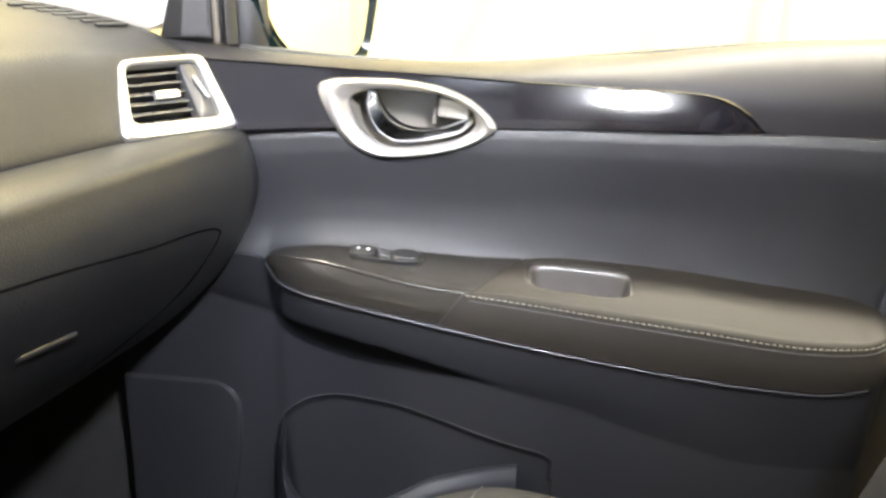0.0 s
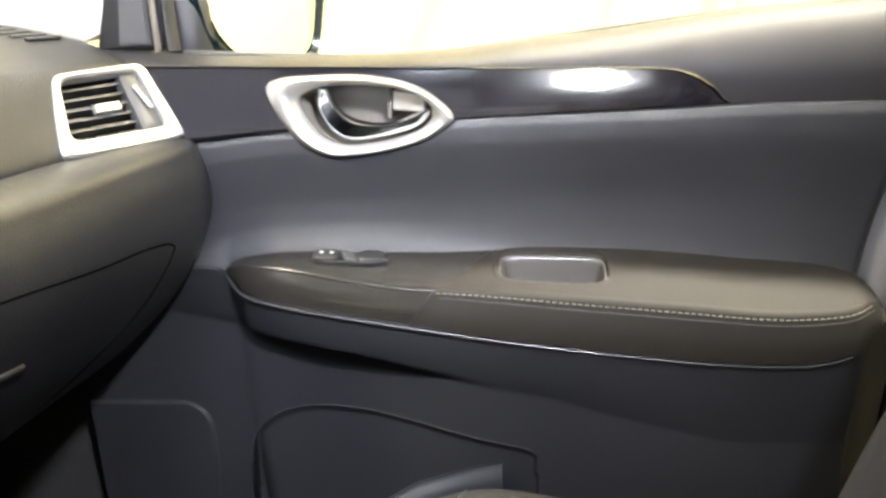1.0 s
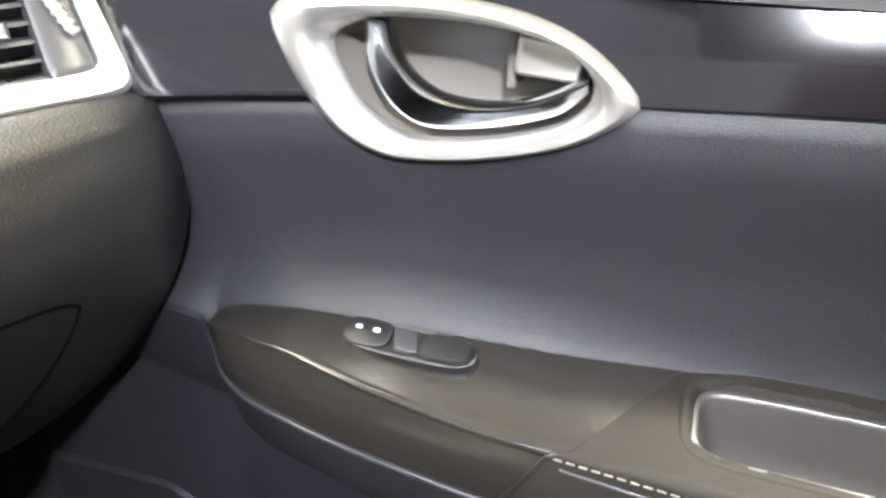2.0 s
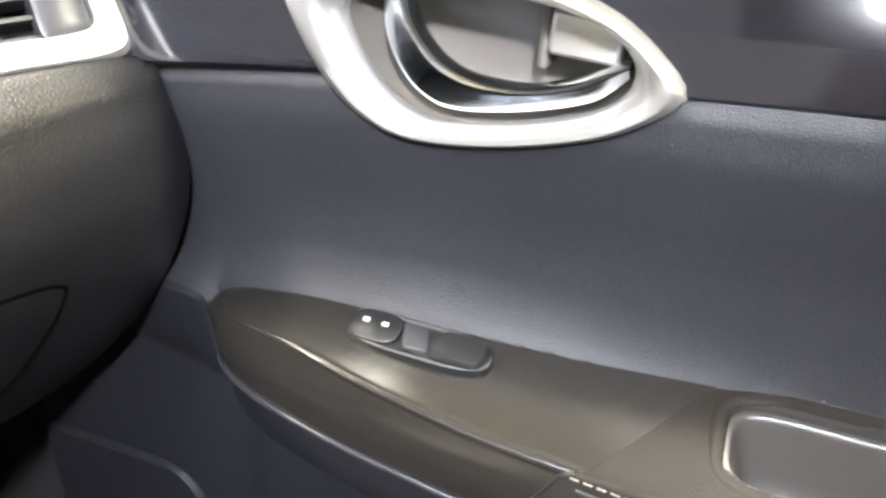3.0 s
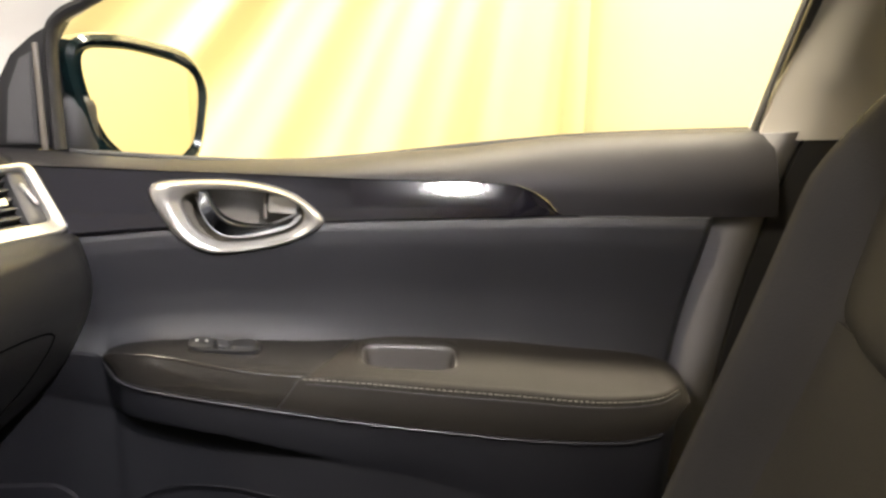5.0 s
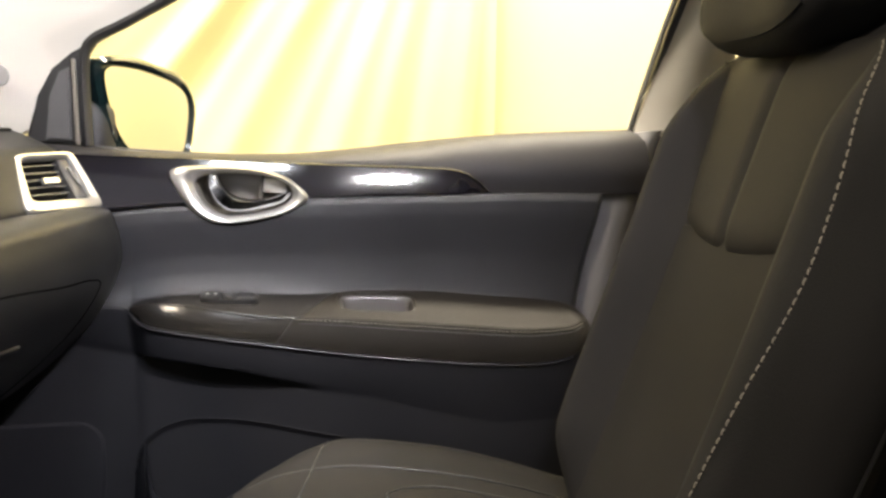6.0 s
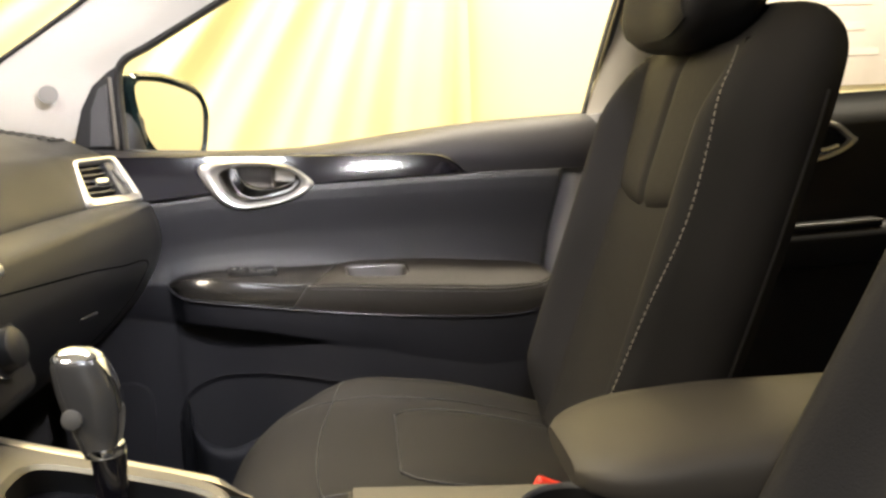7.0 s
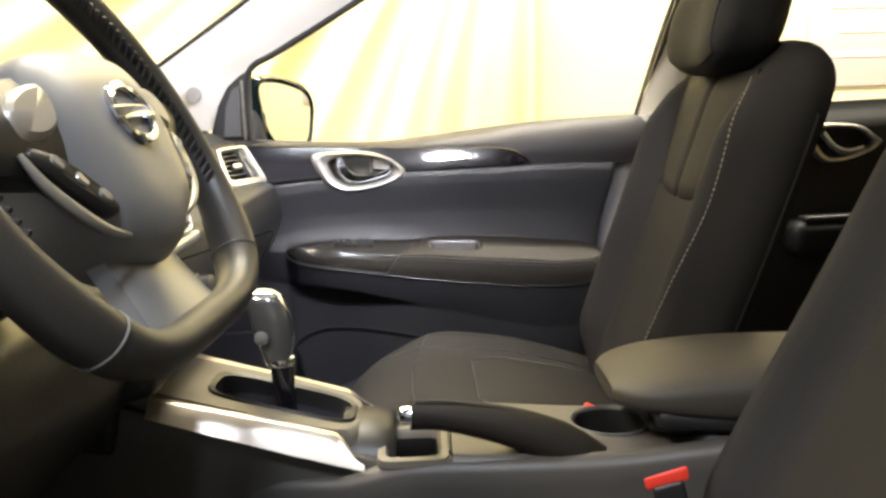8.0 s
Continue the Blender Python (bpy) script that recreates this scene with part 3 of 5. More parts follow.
            x, y = cx + px, cy + py
            f = (y + 0.006) / ((along(CREST_Y, x) + 0.006) * 0.93)
            rise = along(ARM_TOP, x) - 0.001
            base = rise + (along(CREST_Z, x) - rise) * 0.93 * f + 0.0010 * math.sin(math.pi * f) + 0.0022
            pts.append(Vector((x, y, base + z)))
        return pts

    part("cup_edge", loft([cup_ring(g, z) for g, z in ((0.0066, -0.0012), (0.0050, 0.0001), (0.0032, 0.0001), (0.0016, -0.0006), (0.0004, -0.0020), (-0.0004, -0.005))],
                          caps=False), LEATHER, root, "rolled leather edge of the pull cup")
    part("pull_cup", loft([cup_ring(g, z) for g, z in ((0.0004, -0.0034), (-0.0008, -0.0032), (-0.0020, -0.0038), (-0.0028, -0.0056), (-0.0036, -0.009), (-0.0080, -0.024), (-0.0098, -0.029), (-0.0135, -0.033), (-0.016, -0.034))], caps=False), CUP, root,
         "smooth grey pull cup")
    bm = bmesh.new()
    bm.faces.new([bm.verts.new(p) for p in cup_ring(-0.0155, -0.0338)])
    part("cup_floor", bm, LEATHER, root, "dark bottom of the pull cup")

    # seam and stitching
    seam = [section(joint(s), s) + Vector((0, 0, 0)) for s in steps(0.60, 1, 20)]
    part("armrest_joint", tube(seam, 0.0009, 6), BLACK, root)
    line = [leather(u, 0.705) for u in steps(0.02, 0.93, 90)]
    part("seam_welt", tube([p + Vector((0, -0.0004, -0.0012)) for p in line], 0.0008, 6), BLACK, root)
    stitches([leather(u, 0.67) for u in steps(0.01, 0.93, 90)], 0.0036, 0.0020, 0.00042, "seam_stitching", root, "pale stitched thread",
             Vector((0, -0.0006, 0.0005)))
    low = [section(x, 1.0) + Vector((0, 0.0005, -0.0008)) for x in steps(-0.052, 0.53, 90)]
    part("armrest_gap", tube(low, 0.0009, 6), BLACK, root)
    edge = [Vector((x, along(ARM_OUT, x) - 0.0028, along(ARM_LOW, x) - 0.0032)) for x in steps(-0.052, 0.50, 90)]
    part("shell_lip", tube(edge, 0.0019, 10), LIP, root, "rounded lip of the lower door shell")
    front_seam = [Vector((x, door_depth(x, along(ARM_LOW, x) + 0.004) - 0.001, along(ARM_LOW, x) + 0.0015)) for x in steps(-0.16, -0.052, 20)]
    part("front_seam", tube(front_seam, 0.0008, 6), BLACK, root)

    # window switches
    sw = Matrix.Translation((0.067, -0.0285, 0.4698)) @ Matrix.Rotation(radians(3.2), 4, "Y") @ Matrix.Rotation(radians(-1.5), 4, "Z") @ Matrix.Rotation(radians(14), 4, "X")

    def pill(a0, a1, b, z, n=40):
        pts = []
        for k in range(n):
            a = 2 * math.pi * k / n
            x = math.copysign(abs(math.cos(a)) ** 0.6, math.cos(a)) * (a1 - a0) / 2 + (a0 + a1) / 2
            y = math.copysign(abs(math.sin(a)) ** 0.7, math.sin(a)) * b
            pts.append(Vector((x, y, z)))
        return pts

    bm = loft([pill(-0.0345, 0.0355, 0.0105, -0.004), pill(-0.0345, 0.0355, 0.0105, 0.0012), pill(-0.0335, 0.0345, 0.0096, 0.0018), pill(-0.032, 0.033, 0.0085, 0.0008)])
    bm.transform(sw)
    part("switch_plate", bm, BLACK, root, "black window switch plate")
    bm = loft([pill(-0.0335, -0.0085, 0.0088, -0.002), pill(-0.0335, -0.0085, 0.0088, 0.0028), pill(-0.032, -0.010, 0.0075, 0.0038)])
    bm.transform(sw)
    button = part("lock_button", bm, BLACK, root, "black lock button with white marks")
    for k in (-0.026, -0.0165):
        bm = rbox(0.0032, 0.0022, 0.0006, 0.0002, sw @ Matrix.Translation((k, 0.001, 0.0041)), seg=1)
        part("lock_mark", bm, PRINT, button)
    bm = loft([pill(0.006, 0.0335, 0.0088, -0.002), pill(0.006, 0.0335, 0.0088, 0.0022), pill(0.0085, 0.032, 0.0072, 0.0042)])
    bm.transform(sw)
    part("window_switch", bm, BLACK, root, "dark grey window rocker switch")
    part("switch_ramp", rbox(0.012, 0.015, 0.003, 0.001, sw @ pose(-0.001, 0, 0.0015, 0, 22, 20)), VENT, root)

    # map pocket and kick panel
    LIP_Z = [(-0.043, 0.285), (-0.036, 0.258), (-0.02, 0.236), (0.015, 0.226), (0.05, 0.236), (0.09, 0.258), (0.13, 0.276), (0.17, 0.280), (0.20, 0.278)]
    LIP_Y = [(-0.043, -0.022), (-0.032, -0.060), (-0.01, -0.085), (0.03, -0.100), (0.08, -0.104), (0.13, -0.096), (0.20, -0.070)]

    def lip(x, v):
        z = along(LIP_Z, x)
        y = along(LIP_Y, x)
        return Vector((x, y + 0.003 - 0.009 * step(0, 0.06, v) + 0.03 * v, z * (1 - v) + 0.04 * v))

    part("map_pocket", sheet(lip, steps(-0.043, 0.20, 90), [0, 0.008, 0.02, 0.04, 0.07] + steps(0.1, 1, 22), (0, 0.007, -0.002)), DOOR_HARD, root, "curved dark plastic map pocket")
    # Highlight along the pocket's rim, put in as a thin tube of paler plastic.
    arc = [Vector((x, door_depth(x, along(POCKET, x) + 0.005) - 0.0004, along(POCKET, x) + 0.0045)) for x in steps(-0.057, 0.229, 70)]
    part("pocket_highlight", tube(arc, 0.0007, 6), LIP, root, "thin paler tube for the highlight along the pocket edge")

    def kick(u, v):
        z = 0.314 - 0.25 * v
        right = -0.128 + 0.036 * math.sqrt(max(0, 1 - max(0, (z - 0.285) / 0.029) ** 2)) - 0.03 * step(0.26, 0.06, z)
        x = -0.22 + (right + 0.22) * u
        edge = 0.0035 * max(step(0.97, 1.0, u), step(0.012, 0.0, v))
        return Vector((x, door_depth(x, z) - 0.0040 + edge, z))

    part("kick_panel", sheet(kick, steps(0, 0.9, 16)[:-1] + steps(0.9, 1, 12), [0, 0.003, 0.006, 0.010, 0.014, 0.02, 0.03, 0.05, 0.08] + steps(0.11, 1, 24), (0, 0.012, 0)), DOOR_LOW, root,
         "dark plastic kick panel with a rounded corner")

    # window frame and seals
    def bar(pts, ry, rz, name, material, label=""):
        path = spline(pts, 40)
        rings = []
        for k, p in enumerate(path):
            d = (path[min(k + 1, 39)] - path[max(k - 1, 0)]).normalized()
            w = d.cross(Vector((0, 1, 0))).normalized()
            rings.append([p + w * rz * math.cos(t) + Vector((0, ry * math.sin(t), 0)) for t in steps(0, 2 * math.pi, 13)[:-1]])
        part(name, loft(rings), material, root, label)

    bar([(-0.104, 0.058, 0.655), (-0.104, 0.057, 0.70), (-0.102, 0.055, 0.76), (-0.090, 0.052, 0.785), (-0.05, 0.050, 0.806), (0.061, 0.046, 0.869),
         (0.30, 0.01, 1.005), (0.44, -0.02, 1.06), (0.66, -0.03, 1.075)], 0.012, 0.006, "window_frame", RUBBER, "black window frame seal")
    bar([(0.634, 0.055, 0.655), (0.638, 0.050, 0.69), (0.694, 0.040, 0.867), (0.76, -0.02, 1.07)], 0.014, 0.0065, "rear_frame", BLACK, "black rear window post")
    bar([(0.619, 0.046, 0.655), (0.624, 0.042, 0.69), (0.680, 0.032, 0.867), (0.745, -0.025, 1.07)], 0.006, 0.003, "rear_seal", RUBBER)
    bm = bmesh.new()
    shape = [(-0.176, 0.655), (-0.105, 0.655), (-0.103, 0.765), (-0.090, 0.786), (-0.118, 0.772), (-0.142, 0.752), (-0.157, 0.715)]
    a = [bm.verts.new((x, 0.046, z)) for x, z in shape]
    b = [bm.verts.new((x, 0.085, z)) for x, z in shape]
    bm.faces.new(a)
    bm.faces.new(b[::-1])
    for k in range(len(a)):
        j = (k + 1) % len(a)
        bm.faces.new((a[k], b[k], b[j], a[j]))
    bmesh.ops.bevel(bm, geom=[e for e in bm.edges if all(v in a for v in e.verts)], offset=0.005, segments=3, affect="EDGES")
    part("sail_panel", bm, BLACK, root, "black corner trim behind the mirror")
    bm = bmesh.new()
    shape = [(-0.150, 0.662), (-0.120, 0.662), (-0.117, 0.752), (-0.130, 0.745), (-0.143, 0.715)]
    a = [bm.verts.new((x, 0.0425, z)) for x, z in shape]
    b = [bm.verts.new((x, 0.050, z)) for x, z in shape]
    bm.faces.new(a)
    for k in range(len(a)):
        j = (k + 1) % len(a)
        bm.faces.new((a[k], b[k], b[j], a[j]))
    bmesh.ops.bevel(bm, geom=[e for e in bm.edges if all(v in a for v in e.verts)], offset=0.002, segments=2, affect="EDGES")
    part("sail_insert", bm, HUB, root, "dull grey corner insert")
    part("sail_stripe", rbox(0.005, 0.006, 0.105, 0.0015, pose(-0.1125, 0.043, 0.708)), TAUPE, root, "thin brownish channel")
    bm = bmesh.new()
    pane = [(-0.10, 0.069, 0.645), (-0.10, 0.066, 0.775), (0.061, 0.055, 0.868), (0.30, 0.02, 1.005), (0.44, -0.01, 1.06), (0.75, -0.012, 1.065), (0.66, 0.062, 0.73), (0.638, 0.069, 0.645)]
    bm.faces.new([bm.verts.new(p) for p in pane])
    g = part("window_pane", bm, GLASS, root, "clear side window glass", smooth=False)
    g.visible_shadow = False
    bar([(-0.10, 0.074, 0.650), (0.06, 0.074, 0.640), (0.17, 0.074, 0.641), (0.42, 0.074, 0.664), (0.632, 0.074, 0.672)], 0.004, 0.004, "sill_seal", RUBBER)
    return root


front_door()


# ---- outside mirror ----
def side_mirror():
    root = thing("side_mirror", "teal black outside mirror reflecting the bright curtain", "side mirror")
    e1, nn = Vector((0.56, 0.8285, 0)), Vector((0.8285, -0.56, 0))
    base = Vector((-0.088, 0.085, 0))

    def ring(grow, back):
        pts = spline([(0.030 - grow, 0.655 - grow, 0), (0.010 - grow, 0.70, 0), (0.004 - grow, 0.750 + grow * 0.7, 0), (0.04, 0.757 + grow, 0), (0.09, 0.750 + grow, 0),
                      (0.132 + grow * 0.4, 0.737 + grow, 0), (0.149 + grow, 0.716, 0), (0.147 + grow, 0.680, 0), (0.132 + grow * 0.6, 0.640 - grow, 0), (0.08, 0.622 - grow, 0)],
                     72, True)
        return [base + e1 * p.x * 1.08 + Vector((0, 0, p.y)) - nn * back for p in pts]

    def shrink(ring_pts, f):
        c = sum(ring_pts, Vector()) / len(ring_pts)
        return [c.lerp(p, f) for p in ring_pts]

    part("housing", loft([ring(0.002, 0.004), ring(0.008, -0.004), ring(0.014, 0.0), ring(0.016, 0.012), ring(0.014, 0.04), shrink(ring(0.01, 0.075), 0.85),
                          shrink(ring(0.0, 0.10), 0.5), shrink(ring(0.0, 0.11), 0.1)]), PAINT, root, "dark teal gloss mirror shell")
    bm = bmesh.new()
    bm.faces.new([bm.verts.new(p) for p in ring(-0.001, -0.0005)])
    part("mirror_glass", bm, MIRROR, root, "silvered mirror glass", smooth=False)
    part("mirror_arm", rbox(0.05, 0.075, 0.10, 0.02, pose(-0.112, 0.112, 0.665, 0, 0, 40)), BLACK, root, "black mirror arm")
    return root


side_mirror()

# ---- dashboard ----
UP_OFF = [(-1.25, -0.17), (-0.65, -0.115), (-0.30, -0.083), (-0.13, -0.048), (-0.084, -0.030), (0.0, 0.0), (0.04, 0.01)]
LOW_OFF = [(-1.25, -0.15), (-0.65, -0.085), (-0.30, -0.047), (-0.12, -0.020), (-0.07, -0.013), (-0.030, -0.007), (-0.014, -0.010), (-0.006, -0.014), (0.004, -0.032)]
UP_LINE = [(-0.75, 0.69), (-0.55, 0.705), (-0.36, 0.703), (-0.24, 0.691), (-0.17, 0.676), (-0.135, 0.660), (-0.118, 0.647), (-0.098, 0.615), (-0.083, 0.586), (-0.094, 0.577)]
LOW_LINE = [(-0.12, 0.584), (-0.085, 0.586), (-0.060, 0.580), (-0.053, 0.566), (-0.0480, 0.544), (-0.0485, 0.519), (-0.062, 0.483), (-0.095, 0.436), (-0.156, 0.381), (-0.218, 0.341),
            (-0.29, 0.303), (-0.45, 0.26)]
UP = spline([(x, 0, z) for x, z in UP_LINE], 70)
LOW = spline([(x, 0, z) for x, z in LOW_LINE], 70)


def low_at(y, z):
    """A place on the lower dash at a height below its crest."""
    best = min(LOW[20:], key=lambda p: abs(p.z - z))
    return Vector((best.x + along(LOW_OFF, y) - 0.0002, y - 0.003, best.z))


def dashboard():
    root = thing("dashboard", "dark grey grained dashboard with a silver framed air vent", "dashboard")
    ys = [0.004, 0.0, -0.006] + steps(-0.012, -1.25, 70)

    def upper(y, k):
        p = UP[k]
        end = 0.004 * (1 - step(0.0, 0.02, -y))
        return Vector((p.x + along(UP_OFF, y) - end, y - 0.030 * step(0.646, 0.577, p.z) * step(0.1, 0.0, -y), p.z - end))

    tl, tr, bl, br = (Vector(p) for p in ((-0.1545, -0.086, 0.6455), (-0.1145, 0.0005, 0.6465), (-0.1300, -0.131, 0.5845), (-0.0770, -0.0135, 0.5805)))

    def in_vent(p):
        v = (tl.z - p.z) / (tl.z - bl.z)
        left, right = tl.lerp(bl, v), tr.lerp(br, v)
        u = (p.y - left.y) / (right.y - left.y)
        return 0.04 < u < 0.96 and 0.03 < v < 0.90

    bm = sheet(upper, [0.004, 0.0, -0.006] + steps(-0.012, -0.16, 40)[:-1] + steps(-0.16, -1.25, 60), range(70), (-0.01, 0, -0.01))
    bmesh.ops.delete(bm, geom=[f for f in bm.faces if in_vent(f.calc_center_median())], context="FACES")
    part("upper_dash", bm, DASH, root, "soft grained dark upper dash")

    def lower(y, k):
        p = LOW[k]
        return Vector((p.x + along(LOW_OFF, y), y - 0.003, p.z))

    part("lower_dash", sheet(lower, ys, range(70), (-0.01, 0, 0)), DASH, root, "rounded dark lower dash with glovebox")
    lid = [low_at(y, z) for y, z in ((-0.60, 0.562), (-0.45, 0.548), (-0.30, 0.533), (-0.20, 0.522), (-0.14, 0.515), (-0.105, 0.511), (-0.090, 0.507), (-0.087, 0.499), (-0.093, 0.480),
                                     (-0.110, 0.450), (-0.15, 0.405), (-0.20, 0.365))]
    part("glovebox_gap", tube(spline(lid, 90), 0.0010, 6), GAP, root, "dark gap round the glovebox lid")
    part("glovebox_latch", rbox(0.005, 0.060, 0.006, 0.002, Matrix.Translation(low_at(-0.29, 0.478)) @ pose(0, 0, 0, -8, 30, -9)), BLACK, root, "dark glovebox latch")
    # side demister slots on the top, by the pillar
    for k in range(7):
        f = k / 6
        m = Matrix.Translation((-0.176 - 0.072 * f, -0.040 - 0.010 * f, 0.6752 + 0.0158 * f)) @ pose(0, 0, 0, 0, 12, -22)
        part("demister_slot", rbox(0.0050, 0.034, 0.0030, 0.001, m, seg=2), RUBBER, root, "narrow black demister slot")
    # centre stack seen past the wheel
    STACK = car(-0.132, -0.64) @ pose(0, 0, 0.53, 0, -14, 0)
    part("radio_panel", rbox(0.10, 0.25, 0.165, 0.012, STACK @ pose(-0.05, 0, 0.022)), BLACK, root, "black centre stack")
    part("stack_strip", rbox(0.010, 0.25, 0.011, 0.004, STACK @ pose(0.002, 0, 0.046)), SATIN, root, "satin silver strip under the centre vents")
    for v in (-0.060, 0.060):
        def edge(g, d, v=v):
            return [STACK @ Vector((d, v + p.x * (1 + g), 0.078 + p.y * (1 + g * 1.8))) for p in
                    spline([(-0.048, 0.018, 0), (0.0, 0.021, 0), (0.048, 0.018, 0), (0.050, 0.0, 0), (0.042, -0.020, 0), (0.0, -0.021, 0), (-0.042, -0.020, 0), (-0.050, 0.0, 0)], 48, True)]
        part("stack_vent_frame", loft([edge(0.12, -0.004), edge(0.10, 0.005), edge(0.02, 0.007), edge(-0.08, 0.003), edge(-0.10, -0.003)], caps=False), SATIN, root, "satin silver frame of the centre vent")
        for k in range(4):
            part("stack_louvre", rbox(0.010, 0.086, 0.0035, 0.001, STACK @ pose(0.002, v, 0.064 + 0.0092 * k, 0, 20, 0)), BLACK, root)
    for v in (-0.07, 0.0, 0.07):
        m = STACK @ pose(0.0, v, -0.012, 0, 90, 0)
        bm = loft([[m @ Vector((q * math.cos(a), q * math.sin(a), h)) for a in steps(0, 2 * math.pi, 25)[:-1]] for q, h in ((0.021, 0.0), (0.0205, 0.006), (0.017, 0.007), (0.0165, 0.018), (0.014, 0.020), (0.002, 0.0202))])
        knob = part("control_knob", bm, BLACK, root, "round black heater knob")
        path = [m @ Vector((0.0208 * math.cos(a), 0.0208 * math.sin(a), 0.004)) for a in steps(0, 2 * math.pi, 33)[:-1]]
        part("knob_ring", tube(path, 0.0014, 6, closed=True), CHROME, knob, "thin chrome ring")
    part("driver_cowl", pillow(lambda a, b: Vector((-0.36 + 0.16 * math.cos(2 * math.pi * a) * math.sin(math.pi * (0.04 + 0.92 * b)) ** 0.5,
                                                    -1.10 + 0.38 * b, 0.70 + 0.075 * math.sin(2 * math.pi * a) * math.sin(math.pi * (0.04 + 0.92 * b)) ** 0.5)), 28, 16),
         DASH, root, "hooded instrument cowl")

    # the end vent
    nrm = (tr - tl).cross(bl - tl).normalized()
    if nrm.x < 0:
        nrm = -nrm

    def at(u, v, d=0.0):
        return (tl.lerp(tr, u)).lerp(bl.lerp(br, u), v) + nrm * d

    vent = part("air_vent", loft([[at(u, v, d) for u, v in ((g, g), (1 - g, g), (1 - g, 1 - g), (g, 1 - g))] for g, d in ((0.03, -0.004), (0.06, -0.034), (0.4, -0.035), (0.499, -0.035))], caps=False), BLACK, root,
                "dark louvred corner vent")

    def frame_ring(gl, gt, gr, gb, d, n=88):
        pts = []
        for k in range(n):
            a = 2 * math.pi * (k + 0.5) / n
            c0, s0 = math.cos(a), math.sin(a)
            u = 0.5 + 0.5 * math.copysign(min(1, abs(c0) ** 0.22), c0)
            v = 0.5 - 0.5 * math.copysign(min(1, abs(s0) ** 0.22), s0)
            pts.append(at(gl + (1 - gl - gr) * u, gt + (1 - gt - gb) * v, d))
        return pts

    rings = [frame_ring(0, 0, 0, 0, -0.012), frame_ring(0, 0, 0, 0, 0.004), frame_ring(0.02, 0.02, 0.02, 0.025, 0.0068), frame_ring(0.06, 0.055, 0.07, 0.12, 0.0070),
             frame_ring(0.085, 0.08, 0.10, 0.175, 0.0050), frame_ring(0.09, 0.085, 0.105, 0.18, -0.004)]
    part("vent_frame", loft(rings, caps=False), SATIN, vent, "satin silver vent frame")
    # grey cheek with the shut-off wheel, beside the louvres
    part("vent_cheek", loft([frame_ring(0.70, 0.09, 0.11, 0.19, -0.008), frame_ring(0.70, 0.09, 0.11, 0.19, 0.001), frame_ring(0.72, 0.12, 0.13, 0.22, 0.0025)], caps=True), VENT, vent,
         "grey vent cheek")
    for k in range(5):
        p = at(0.80 + 0.012 * k, 0.30 + 0.055 * k, 0.003)
        part("thumb_wheel", rbox(0.006, 0.010, 0.003, 0.0008, Matrix.Translation(p) @ pose(0, 0, 0, 0, 40, 25), seg=2), SATIN, vent)
    for k in range(6):
        v0 = 0.13 + 0.122 * k
        bm = bmesh.new()
        a = [at(0.10, v0 + 0.02, -0.003), at(0.72, v0 + 0.02, -0.003), at(0.72, v0 + 0.015, -0.016), at(0.10, v0 + 0.015, -0.016)]
        t = (bl - tl).normalized() * 0.0022
        loft([a, [p + t for p in a]], bm=bm)
        part("louvre", bm, VENT, vent)
    part("vent_tab", loft([[at(0.34 + gg, 0.40 + gg, d), at(0.60 - gg, 0.40 + gg, d), at(0.60 - gg, 0.52 - gg, d), at(0.34 + gg, 0.52 - gg, d)] for gg, d in ((0, -0.008), (0.0, 0.001), (0.02, 0.003))]),
         CHROME, vent, "chrome vent tab")
    for k in range(3):
        u0 = 0.2 + 0.2 * k
        bm = loft([[at(u0, 0.10, -0.017), at(u0 + 0.012, 0.10, -0.017), at(u0 + 0.012, 0.10, -0.026), at(u0, 0.10, -0.026)],
                   [at(u0, 0.84, -0.017), at(u0 + 0.012, 0.84, -0.017), at(u0 + 0.012, 0.84, -0.026), at(u0, 0.84, -0.026)]])
        part("vent_vane", bm, BLACK, vent)
    return root


dashboard()


# ---- steering wheel ----
COVER = shader("airbag_cover", (0.18, 0.183, 0.195), 0.40, grain=0.25, grain_size=1000)
POD = shader("pod_silver", (0.36, 0.35, 0.33), 0.36, metal=0.6, spread=0.05)


